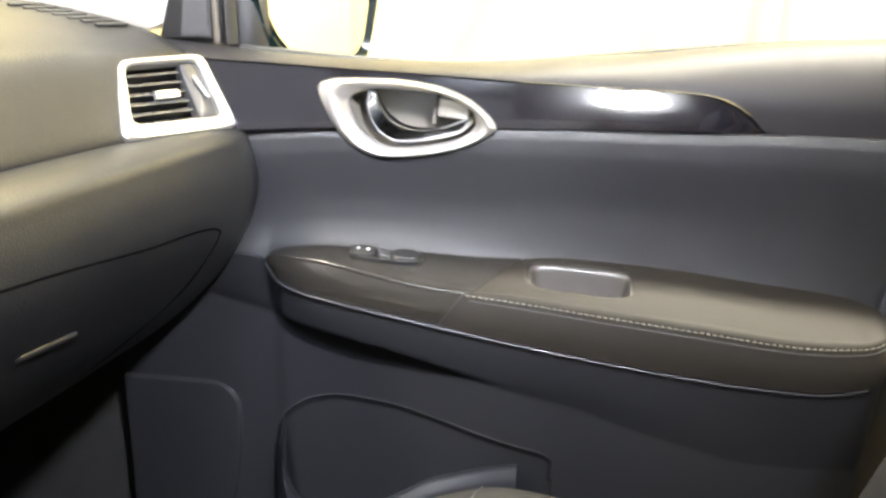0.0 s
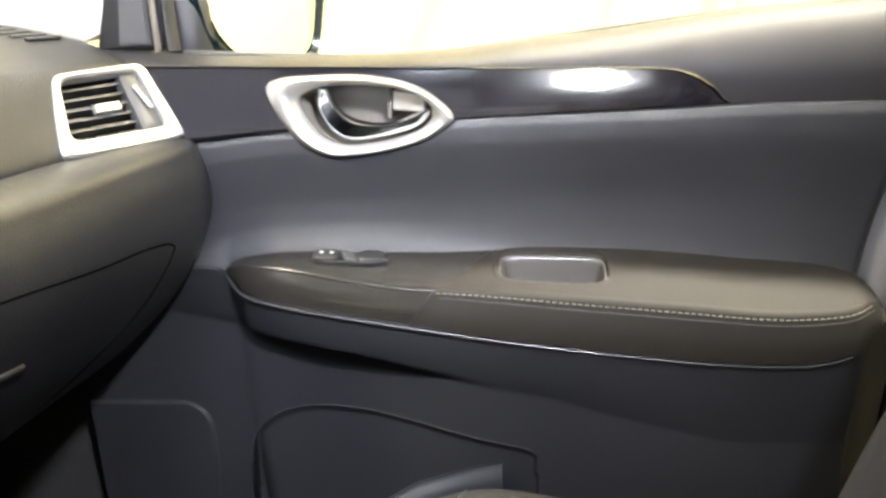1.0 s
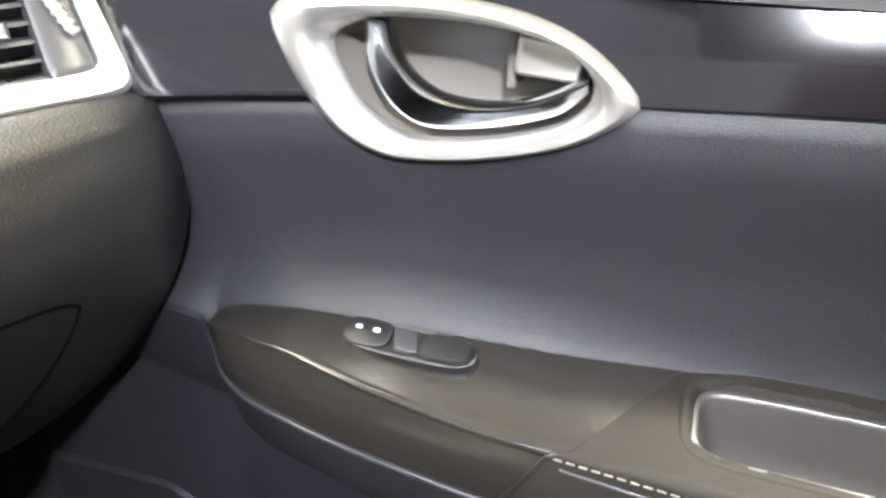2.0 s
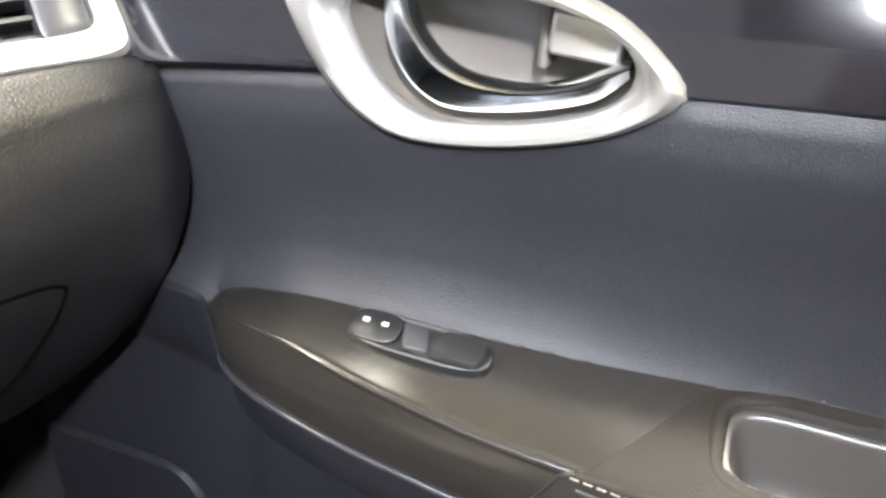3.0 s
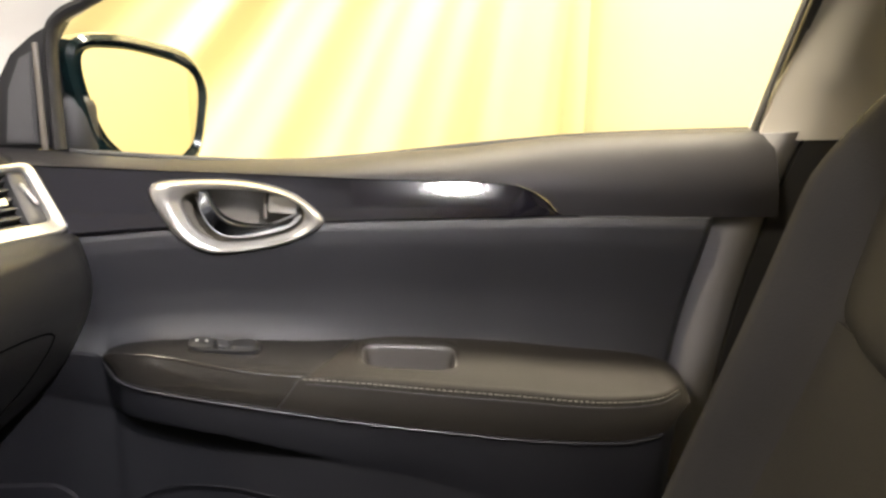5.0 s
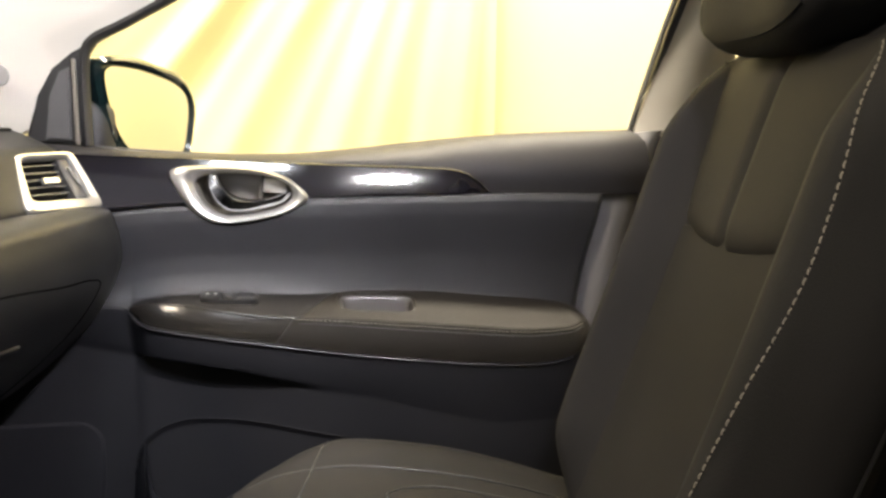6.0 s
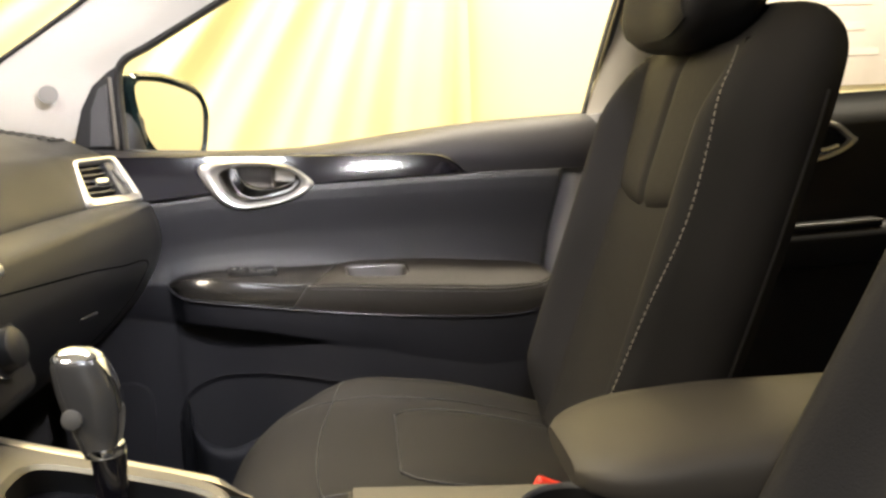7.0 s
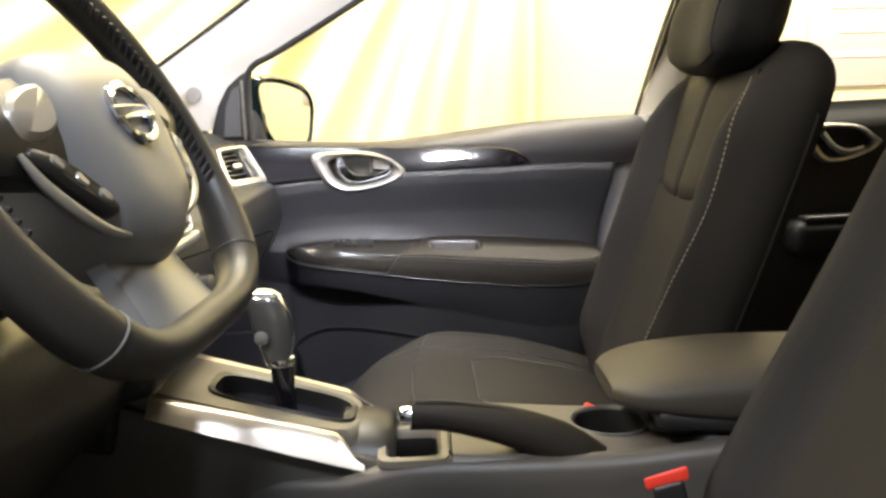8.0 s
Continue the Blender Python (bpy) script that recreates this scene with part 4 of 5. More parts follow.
def steering_wheel():
    root = thing("steering_wheel", "black stitched leather steering wheel with grey spokes", "steering wheel")
    c = Vector((-0.114, -0.952, 0.699))
    n = Vector((math.cos(0.48) * math.cos(-0.172), math.sin(-0.172), math.sin(0.48))).normalized()
    u = Vector((0, 0, 1)).cross(n).normalized()
    v = n.cross(u)
    M = Matrix((u, v, n)).transposed().to_4x4() @ Matrix.Scale(0.89, 4)
    M.translation = c

    def rim_at(t, r=0.167):
        a, b = math.cos(t), math.sin(t)
        if b < -0.55:
            b = -0.55 - 0.29 * math.sin(min(1, (-b - 0.55) / 0.45) * math.pi / 2)
        return Vector((r * a, r * b, 0))

    ts = steps(0, 2 * math.pi, 145)[:-1]

    def girth(k):
        t = 2 * math.pi * k
        return 0.0150 + 0.003 * math.exp(-((math.sin(t) + 0.62) / 0.25) ** 2)

    rings = []
    for k, t in enumerate(ts + ts[:1]):
        p = rim_at(t)
        out = p.normalized()
        r = girth(t / (2 * math.pi))
        rings.append([p + r * (math.cos(a) * out * 0.92 + math.sin(a) * Vector((0, 0, 1.08))) for a in steps(0, 2 * math.pi, 19)[:-1]])
    bm = loft(rings, caps=False)
    bmesh.ops.remove_doubles(bm, verts=bm.verts[:], dist=1e-6)
    bm.transform(M)
    rim = part("rim", bm, WHEEL_LEATHER, root, "black leather covered rim")
    # lacing on the inside of the rim
    for a0, a1 in ((radians(-18), radians(74)), (radians(106), radians(198))):
        bm = bmesh.new()
        for k in range(34):
            t = a0 + (a1 - a0) * (k + 0.5) / 34
            p = rim_at(t)
            out = p.normalized()
            along_v = Vector((-out.y, out.x, 0))
            q = p - out * 0.0135 + Vector((0, 0, 0.009))
            tube([M @ (q - along_v * 0.003 + Vector((0, 0, -0.004))), M @ (q - out * 0.0012), M @ (q + along_v * 0.003 + Vector((0, 0, 0.004)))], 0.0016, 5, bm)
        part("lacing", bm, WHEEL_LEATHER, rim, "raised black lacing")
    for t in (radians(-42), radians(222)):
        p = rim_at(t)
        out = p.normalized()
        r = girth((t % (2 * math.pi)) / (2 * math.pi)) + 0.0002
        path = [M @ (p + r * (math.cos(a) * out * 0.92 + math.sin(a) * Vector((0, 0, 1.08)))) for a in steps(0, 2 * math.pi, 25)[:-1]]
        part("rim_seam", tube(path, 0.0009, 5, closed=True), GREY, rim)

    def dome(outline, h, top=0.35, base=0.030):
        cc = sum(outline, Vector()) / len(outline)
        bm = loft([[cc.lerp(p, f) + Vector((0, 0, z)) for p in outline] for f, z in
                   ((0.96, -base), (1.0, -0.26 * base), (0.985, 0.0), (0.94, h * 0.35), (0.82, h * 0.72), (top, h), (0.02, h * 1.02))])
        bm.transform(M)
        return bm

    hub = spline([(-0.078, 0.030, 0.004), (-0.055, 0.062, 0.004), (0, 0.070, 0.004), (0.055, 0.062, 0.004), (0.078, 0.030, 0.004), (0.072, -0.018, 0.004), (0.052, -0.070, 0.002),
                  (0, -0.100, -0.002), (-0.052, -0.070, 0.002), (-0.072, -0.018, 0.004)], 80, True)
    hub = [Vector((p.x * 1.06, (p.y if p.y > 0 else p.y * 0.86) - 0.004, p.z + 0.004)) for p in hub]
    part("hub", dome(hub, 0.026, 0.5, 0.046), COVER, root, "dark grey airbag cover")
    # lower forked spoke
    def spoke(k, w):
        s = k / 11
        mid = Vector((0, -0.030 - 0.110 * s, -0.026 + 0.016 * s))
        half = 0.040 + 0.018 * s ** 2
        return mid + Vector((half * w, 0, 0.011 * (1 - w * w) ** 0.5 + 0.004))

    bm = sheet(spoke, range(12), steps(-1, 1, 15), (0, 0, -0.014))
    bm.transform(M)
    part("lower_spoke", bm, shader("spoke_grey", (0.24, 0.245, 0.258), 0.30, metal=0.45, spread=0.06), root, "satin grey lower spoke")
    for s in (-1, 1):
        def side(k, w, s=s):
            f = k / 11
            return Vector((s * (0.060 + 0.098 * f), 0.010 + 0.008 * f + (0.034 - 0.012 * f) * w, 0.012 - 0.016 * f ** 1.5 + 0.010 * (1 - w * w)))

        bm = sheet(side, range(12), steps(-1, 1, 13), (0, 0, -0.020))
        bm.transform(M)
        sp = part("side_spoke", bm, BLACK, root, "black side spoke")
        pod = spline([(s * 0.066, 0.034, 0.020), (s * 0.092, 0.032, 0.017), (s * 0.110, 0.020, 0.014), (s * 0.108, 0.004, 0.014), (s * 0.090, 0.000, 0.017), (s * 0.070, 0.010, 0.020)], 48, True)
        part("button_pod", dome(pod, 0.005, 0.75, 0.012), POD, sp, "satin silver switch pod")
        run = [(s * 0.104, -0.002, 0.015), (s * 0.088, -0.012, 0.018), (s * 0.072, -0.030, 0.020), (s * 0.058, -0.048, 0.020), (s * 0.066, -0.052, 0.018), (s * 0.082, -0.040, 0.017),
               (s * 0.098, -0.022, 0.015), (s * 0.108, -0.008, 0.014)]
        part("button_strip", dome(spline(run, 48, True), 0.0035, 0.7, 0.014), BLACK, sp, "black switch strip")
        for k in range(3):
            f = k / 2
            p = Vector((s * (0.094 - 0.024 * f), -0.014 - 0.026 * f, 0.0185 + 0.003 * f))
            b = spline([(p.x + s * (dx * 0.7 - dy * 0.6), p.y + dx * 0.7 + dy * 0.6, p.z) for dx, dy in ((-0.0045, -0.004), (0.0045, -0.004), (0.0045, 0.004), (-0.0045, 0.004))], 24, True)
            part("wheel_button", dome(b, 0.0018, 0.8, 0.004), POD if k == 1 else GREY, sp, "small glossy button")
        arc = [M @ p for p in spline([(s * 0.112, -0.004, 0.012), (s * 0.106, -0.024, 0.012), (s * 0.092, -0.044, 0.013), (s * 0.074, -0.058, 0.013), (s * 0.050, -0.066, 0.012)], 36)]
        part("hub_trim", tube(arc, lambda f: 0.0016 + 0.0022 * math.sin(math.pi * f), 10), POD, sp, "satin silver arc beside the hub")
    # plain ring and bar badge
    ringp = [M @ Vector((0.024 * math.cos(a), 0.006 + 0.020 * math.sin(a), 0.0355)) for a in steps(0, 2 * math.pi, 41)[:-1]]
    badge = part("badge", tube(ringp, 0.0030, 8, closed=True), CHROME, root, "plain chrome ring badge")
    part("badge_bar", rbox(0.058, 0.010, 0.004, 0.0015, M @ Matrix.Translation((0, 0.006, 0.0366))), CHROME, badge, "plain chrome bar")
    part("column_shroud", pillow(lambda a, b: M @ Vector((0.055 * math.cos(2 * math.pi * a), -0.01 + 0.060 * math.sin(2 * math.pi * a), -0.05 - 0.22 * b)), 24, 6), BLACK, root,
         "black steering column shroud")
    return root


steering_wheel()


# ---- centre console ----
CONSOLE_SATIN = shader("console_satin", (0.66, 0.62, 0.56), 0.30, metal=0.85, spread=0.05, grain=0.06, grain_size=1500)
DECK_GREY = shader("deck_grey", (0.078, 0.073, 0.067), 0.42, grain=0.2, grain_size=1000)
CON = car(-0.012, -0.648) @ pose(0, 0, -0.017)
CON_Z = [(-0.30, 0.502), (-0.20, 0.480), (-0.123, 0.457), (0.0, 0.4235), (0.075, 0.402), (0.10, 0.396), (0.145, 0.394), (0.25, 0.378), (0.40, 0.368), (0.60, 0.368)]
CON_W = [(-0.30, 0.088), (-0.123, 0.0765), (0.05, 0.070), (0.10, 0.072), (0.25, 0.076), (0.60, 0.080)]


def centre_console():
    root = thing("centre_console", "dark centre console with a gear selector plate and cubby", "console", CON)

    def body(u, w):
        z, half = along(CON_Z, u) - 0.012, along(CON_W, u)
        prof = [(-1.16, -0.30), (-1.10, -0.18), (-1.04, -0.075), (-1.00, -0.030), (-0.97, -0.010)] + [(q, 0.0) for q in steps(-0.90, 0.90, 26)]
        prof += [(0.97, -0.010), (1.0, -0.03), (1.04, -0.075), (1.1, -0.18), (1.16, -0.30)]
        a, d = prof[w]
        return Vector((u, half * a, max(0.03, z + d)))

    bm = sheet(body, steps(-0.30, 0.60, 150), range(36))

    def opening(p):
        if p.z < 0.34:
            return False
        return (abs(p.x - 0.113) < 0.026 and abs(p.y + 0.040) < 0.033) or math.hypot(p.x - 0.325, (p.y - 0.018) / 0.92) < 0.041

    bmesh.ops.delete(bm, geom=[f for f in bm.faces if opening(f.calc_center_median())], context="FACES")
    part("body", bm, CONSOLE, root, "dark grey plastic console body")

    # raised selector plate with an open slot
    def top(u, grow=0.0):
        return along(CON_Z, u) + 0.004 + grow

    def plate_ring(g, dz, n=72):
        pts = []
        for k in range(n):
            a = 2 * math.pi * k / n
            c0, s0 = math.cos(a), math.sin(a)
            u = -0.060 + (0.118 + g) * math.copysign(abs(c0) ** 0.4, c0)
            v = (0.054 + g) * math.copysign(abs(s0) ** 0.45, s0) * (1.08 - 0.10 * (u + 0.15))
            pts.append(Vector((u, v, top(u) + dz)))
        return pts

    def slot_ring(g, dz, n=72):
        pts = []
        for k in range(n):
            a = 2 * math.pi * k / n
            c0, s0 = math.cos(a), math.sin(a)
            u = -0.020 + (0.068 + g) * math.copysign(abs(c0) ** 0.4, c0)
            v = 0.000 + (0.031 + g) * math.copysign(abs(s0) ** 0.5, s0)
            pts.append(Vector((u, v, top(u) + dz)))
        return pts

    part("selector_plate", loft([plate_ring(0.006, -0.03), plate_ring(0.004, -0.004), plate_ring(0.0, 0.003), slot_ring(0.010, 0.004), slot_ring(0.006, 0.003)], caps=False), TAUPE, root,
         "taupe selector plate")
    part("slot_rim", loft([slot_ring(0.007, 0.002), slot_ring(0.005, 0.006), slot_ring(0.0, 0.004), slot_ring(-0.001, -0.014)], caps=False), BLACK, root, "black slot rim")
    bm = bmesh.new()
    bm.faces.new([bm.verts.new(p) for p in slot_ring(0.0, -0.013)])
    part("slot_cover", bm, PIANO, root, "glossy black slot cover", smooth=False)
    for s in (-1, 1):
        def strip(u, w, s=s):
            half = along(CON_W, u)
            f = (u + 0.16) / 0.225
            hgt = 0.005 + 0.015 * min(1, f * 1.4)
            pr = [(half - 0.014, 0.006), (half - 0.007, 0.0072), (half - 0.003, 0.0058), (half + 0.0055, -0.36 * hgt), (half + 0.0110, -0.75 * hgt - 0.002)]
            end = step(0.88, 1.0, f) * 0.8
            a, d = pr[w]
            a, d = a + (pr[4][0] - a) * end, d + (pr[4][1] - d) * end
            return Vector((u, s * a, along(CON_Z, u) + d))

        part("silver_strip", sheet(strip, steps(-0.135, 0.066, 30), range(5)), CONSOLE_SATIN, root, "satin silver side strip")
    # front cubby sides running up to the stack
    for s in (-1, 1):
        part("console_cheek", rbox(0.14, 0.020, 0.09, 0.008, pose(-0.23, s * 0.078, 0.47, 0, 10, 0)), BLACK, root)
    # rear mound of the selector plate
    part("selector_mound", pillow(lambda a, b: Vector((0.040 + 0.056 * math.sin(math.pi * b * 0.5 + 0.02), 0.0 + (0.061 - 0.010 * b ** 3) * math.cos(2 * math.pi * a),
                                                       0.378 + (0.0385 - 0.022 * b ** 3) * math.sin(2 * math.pi * a))), 32, 14), BLACK, root, "rounded black end of the selector plate")

    # small cubby
    def cubby(g, dz):
        pts = []
        for k in range(40):
            a = 2 * math.pi * k / 40
            c0, s0 = math.cos(a), math.sin(a)
            pts.append(Vector((0.113 + (0.026 + g) * math.copysign(abs(c0) ** 0.3, c0), -0.040 + (0.033 + g) * math.copysign(abs(s0) ** 0.3, s0), 0.394 + dz)))
        return pts

    part("cubby_rim", loft([cubby(0.010, -0.004), cubby(0.009, 0.003), cubby(0.002, 0.004), cubby(0.0, 0.001), cubby(-0.002, -0.006)], caps=False), TAUPE, root, "taupe cubby rim")
    part("cubby_well", loft([cubby(0.0005, 0.0015), cubby(-0.002, -0.010), cubby(-0.003, -0.045), cubby(-0.014, -0.046), cubby(-0.0235, -0.046)], caps=False), BLACK, root, "dark cubby well")
    DECK = [(0.150, 0.3990), (0.20, 0.3955), (0.28, 0.3890), (0.36, 0.3850), (0.43, 0.3840)]

    def deck(u, v):
        edge = abs(v / 0.078)
        return Vector((u, v - 0.006, along(DECK, u) - 0.010 * step(0.86, 1.0, edge) ** 2))

    bm = sheet(deck, steps(0.151, 0.43, 90), steps(-0.078, 0.080, 50), (0, 0, -0.012))
    bmesh.ops.delete(bm, geom=[f for f in bm.faces if math.hypot(f.calc_center_median().x - 0.325, (f.calc_center_median().y - 0.018) / 0.92) < 0.0415], context="FACES")
    part("console_top", bm, DECK_GREY, root, "dark taupe console top round the cup holder")
    part("console_joint", rbox(0.0018, 0.122, 0.004, 0, pose(0.148, -0.004, 0.3965, 0, 5, 0)), BLACK, root, smooth=False)
    # cup holder
    for u0, v0 in ((0.325, 0.018),):
        def cup(r, dz):
            return [Vector((u0 + r * math.cos(a), v0 + r * 0.92 * math.sin(a), 0.3865 + dz)) for a in steps(0, 2 * math.pi, 41)[:-1]]
        part("cup_holder", loft([cup(0.0455, -0.003), cup(0.0445, 0.0025), cup(0.043, 0.0032), cup(0.041, 0.002), cup(0.040, -0.001)], caps=False), HUB, root, "dark grey cup holder rim")
        part("cup_well", loft([cup(0.0415, 0.002), cup(0.040, -0.004), cup(0.037, -0.060), cup(0.02, -0.061), cup(0.001, -0.061)], caps=False), BLACK, root, "dark cup holder well")
    RIDGE = [(-0.25, 0.39), (-0.10, 0.372), (0.04, 0.370), (0.10, 0.384), (0.145, 0.386), (0.18, 0.385), (0.28, 0.384), (0.40, 0.392), (0.52, 0.415), (0.60, 0.425)]

    def ridge(u, w):
        z = along(RIDGE, u)
        prof = [(0.062, 0.004), (0.068, 0.008), (0.076, 0.009), (0.083, 0.006), (0.088, -0.002), (0.090, -0.016), (0.093, -0.10), (0.098, -0.30)]
        a, d = prof[w]
        return Vector((u, -a + 0.020 * (1 - step(-0.16, 0.16, u)), z + d))

    part("side_ridge", sheet(ridge, steps(-0.25, 0.60, 80), range(8)), CONSOLE, root, "raised edge of the console beside the driver seat")
    return root


centre_console()


def gear_lever():
    root = thing("gear_lever", "chrome and black automatic gear lever", "gear lever", car(-0.036, -0.643) @ pose(0, 0, -0.012))
    def knob(a, b):
        s = math.sin(math.pi * (0.5 * b + 0.5)) if b > 0.8 else 1
        t = 2 * math.pi * a
        z = 0.470 + 0.076 * b
        lean = -0.012 * b ** 2
        rx = 0.80 * (0.0165 + 0.010 * math.sin(math.pi * min(1, b * 0.9)) ** 1.2) * (1 if b < 0.86 else max(0.05, math.sqrt(max(0, 1 - ((b - 0.86) / 0.14) ** 2))))
        ry = 0.80 * (0.0150 + 0.006 * math.sin(math.pi * min(1, b * 0.9))) * (1 if b < 0.86 else max(0.05, math.sqrt(max(0, 1 - ((b - 0.86) / 0.14) ** 2))))
        return Vector((lean + rx * math.copysign(abs(math.cos(t)) ** 0.8, math.cos(t)), ry * math.copysign(abs(math.sin(t)) ** 0.8, math.sin(t)), z))

    part("knob", pillow(knob, 36, 30), GUNMETAL, root, "dark grey gear knob")

    def cap(a, b):
        p = knob(a, 0.90 + 0.10 * b)
        c = Vector((-0.010, 0, p.z))
        return c + (p - c) * 1.04 + Vector((0, 0, 0.0012))

    part("knob_cap", pillow(cap, 36, 14), CHROME, root, "chrome knob cap")

    def ridge(k, w):
        p = knob(w, 0.02 + 0.90 * k / 19)
        c = Vector((p.x * 0, 0, p.z))
        return c + (p - c) * 1.035

    part("knob_trim", sheet(ridge, range(20), steps(-0.07, 0.09, 8)), CHROME, root, "chrome knob spine")
    btn = loft([[Vector((-0.012 + r * math.cos(a), -0.0150 - d, 0.499 + r * math.sin(a))) for a in steps(0, 2 * math.pi, 21)[:-1]] for r, d in ((0.0075, 0), (0.007, 0.003), (0.0035, 0.0045), (0.0005, 0.0047))])
    part("release_button", btn, GREY, root, "round release button")
    part("collar", loft([[Vector((0.002 + r * math.cos(a), r * 0.9 * math.sin(a), z)) for a in steps(0, 2 * math.pi, 29)[:-1]] for r, z in
                         ((0.0145, 0.473), (0.0152, 0.470), (0.0145, 0.466), (0.0130, 0.465))]), CHROME, root, "chrome collar")
    part("shaft", loft([[Vector((0.004 + r * math.cos(a), r * 0.9 * math.sin(a), z)) for a in steps(0, 2 * math.pi, 29)[:-1]] for r, z in
                        ((0.0128, 0.466), (0.0118, 0.450), (0.0115, 0.425), (0.013, 0.395))]), PIANO, root, "gloss black lever shaft")
    return root


gear_lever()


def handbrake():
    root = thing("handbrake", "black handbrake lever with a chrome release button", "handbrake", CON)
    path = spline([(0.112, -0.068, 0.438), (0.15, -0.065, 0.434), (0.21, -0.060, 0.418), (0.265, -0.055, 0.392), (0.315, -0.050, 0.352)], 40)
    part("grip", tube(path, lambda f: 0.0145 + 0.009 * step(0.1, 0.8, f), 18, squash=0.85), LEATHER, root, "black handbrake grip")
    d = (path[0] - path[1]).normalized()
    part("release_button", tube([path[0] - d * 0.002, path[0] + d * 0.009, path[0] + d * 0.012, path[0] + d * 0.0135], lambda f: (0.0085, 0.0085, 0.006, 0.001)[min(3, round(f * 3))], 16), CHROME, root,
         "chrome release button")
    seam = [p + Vector((0, -0.002, 0.0145 + 0.0055 * step(0.1, 0.8, k / 39))) for k, p in enumerate(path)]
    part("grip_seam", tube(seam[2:34], 0.0011, 6), BLACK, root)
    part("boot", pillow(lambda a, b: Vector((0.262 + (0.062 - 0.02 * b) * math.cos(2 * math.pi * a), -0.050 + (0.030 - 0.006 * b) * math.sin(2 * math.pi * a), 0.355 + 0.028 * b)), 28, 6), RUBBER, root,
         "black rubber boot")
    return root


handbrake()


def console_box():
    root = thing("console_box", "brown black leather armrest lid between the front seats", "armrest", car(0.300, -0.672) @ pose(0, 0, -0.020))

    def pad(a, b):
        t = 2 * math.pi * a
        s = math.sqrt(max(0.02, 1 - (1 - b * 5) ** 2)) if b < 0.2 else (math.sqrt(max(0.02, 1 - ((b - 0.9) / 0.1) ** 2)) if b > 0.9 else 1)
        u = 0.004 + 0.34 * b
        zc = 0.438 - 0.006 * b
        swell = math.sin(math.pi / 2 * min(1, b / 0.5)) ** 0.8
        hz = (0.008 + 0.007 * s + 0.021 * swell) if math.sin(t) > 0 else (0.010 + 0.006 * s + 0.022 * step(0.05, 0.45, b))
        return Vector((u, (0.040 + 0.042 * s) * math.copysign(abs(math.cos(t)) ** 0.55, math.cos(t)), zc + hz * math.copysign(abs(math.sin(t)) ** 0.7, math.sin(t)) * (1 if math.sin(t) > 0 else 0.9)))

    part("lid_pad", pillow(pad, 48, 40), shader("lid_leather", (0.040, 0.036, 0.031), 0.52, spec=0.3, grain=0.5, grain_size=700, kind="leather", spread=0.12), root, "soft brown grey leather lid pad")
    part("lid_frame", rbox(0.29, 0.155, 0.022, 0.009, pose(0.185, 0, 0.407, 0, 6, 0)), BLACK, root, "black lid frame")
    part("storage_box", rbox(0.26, 0.145, 0.30, 0.012, pose(0.215, 0, 0.255)), DOOR_HARD, root, "dark storage box")
    part("lid_latch", rbox(0.07, 0.10, 0.012, 0.005, pose(0.075, 0, 0.399, 0, 10, 0)), BLACK, root, "gloss black lid latch")
    return root


console_box()


# ---- seats ----
SEAT_W = [(0.22, 0.195), (0.30, 0.215), (0.42, 0.232), (0.55, 0.240), (0.65, 0.241), (0.71, 0.236), (0.745, 0.222), (0.768, 0.196), (0.781, 0.160), (0.788, 0.105)]


SEAM_L = [(0.26, 0.80), (0.45, 0.85), (0.58, 0.885), (0.66, 0.875), (0.71, 0.83), (0.735, 0.78), (0.748, 0.70)]


def narrow(l, z):
    """The door side of the backrest draws in above the waist."""
    return 1 - 0.10 - 0.12 * step(0.28, 0.58, z) if l > 0 else 1.0


def back_front(l, z):
    """The front of the backrest at a share l of its half width."""
    bol = 0.055 * step(0.20, 0.34, z) * (1 - 0.65 * step(0.66, 0.77, z))
    ridge = math.exp(-((abs(l) - 0.80) / 0.17) ** 2)
    edge = 0.030 * step(0.86, 1.0, abs(l))
    return 0.33 * (z - 0.62) - bol * ridge + edge + 0.010 * abs(l) ** 2


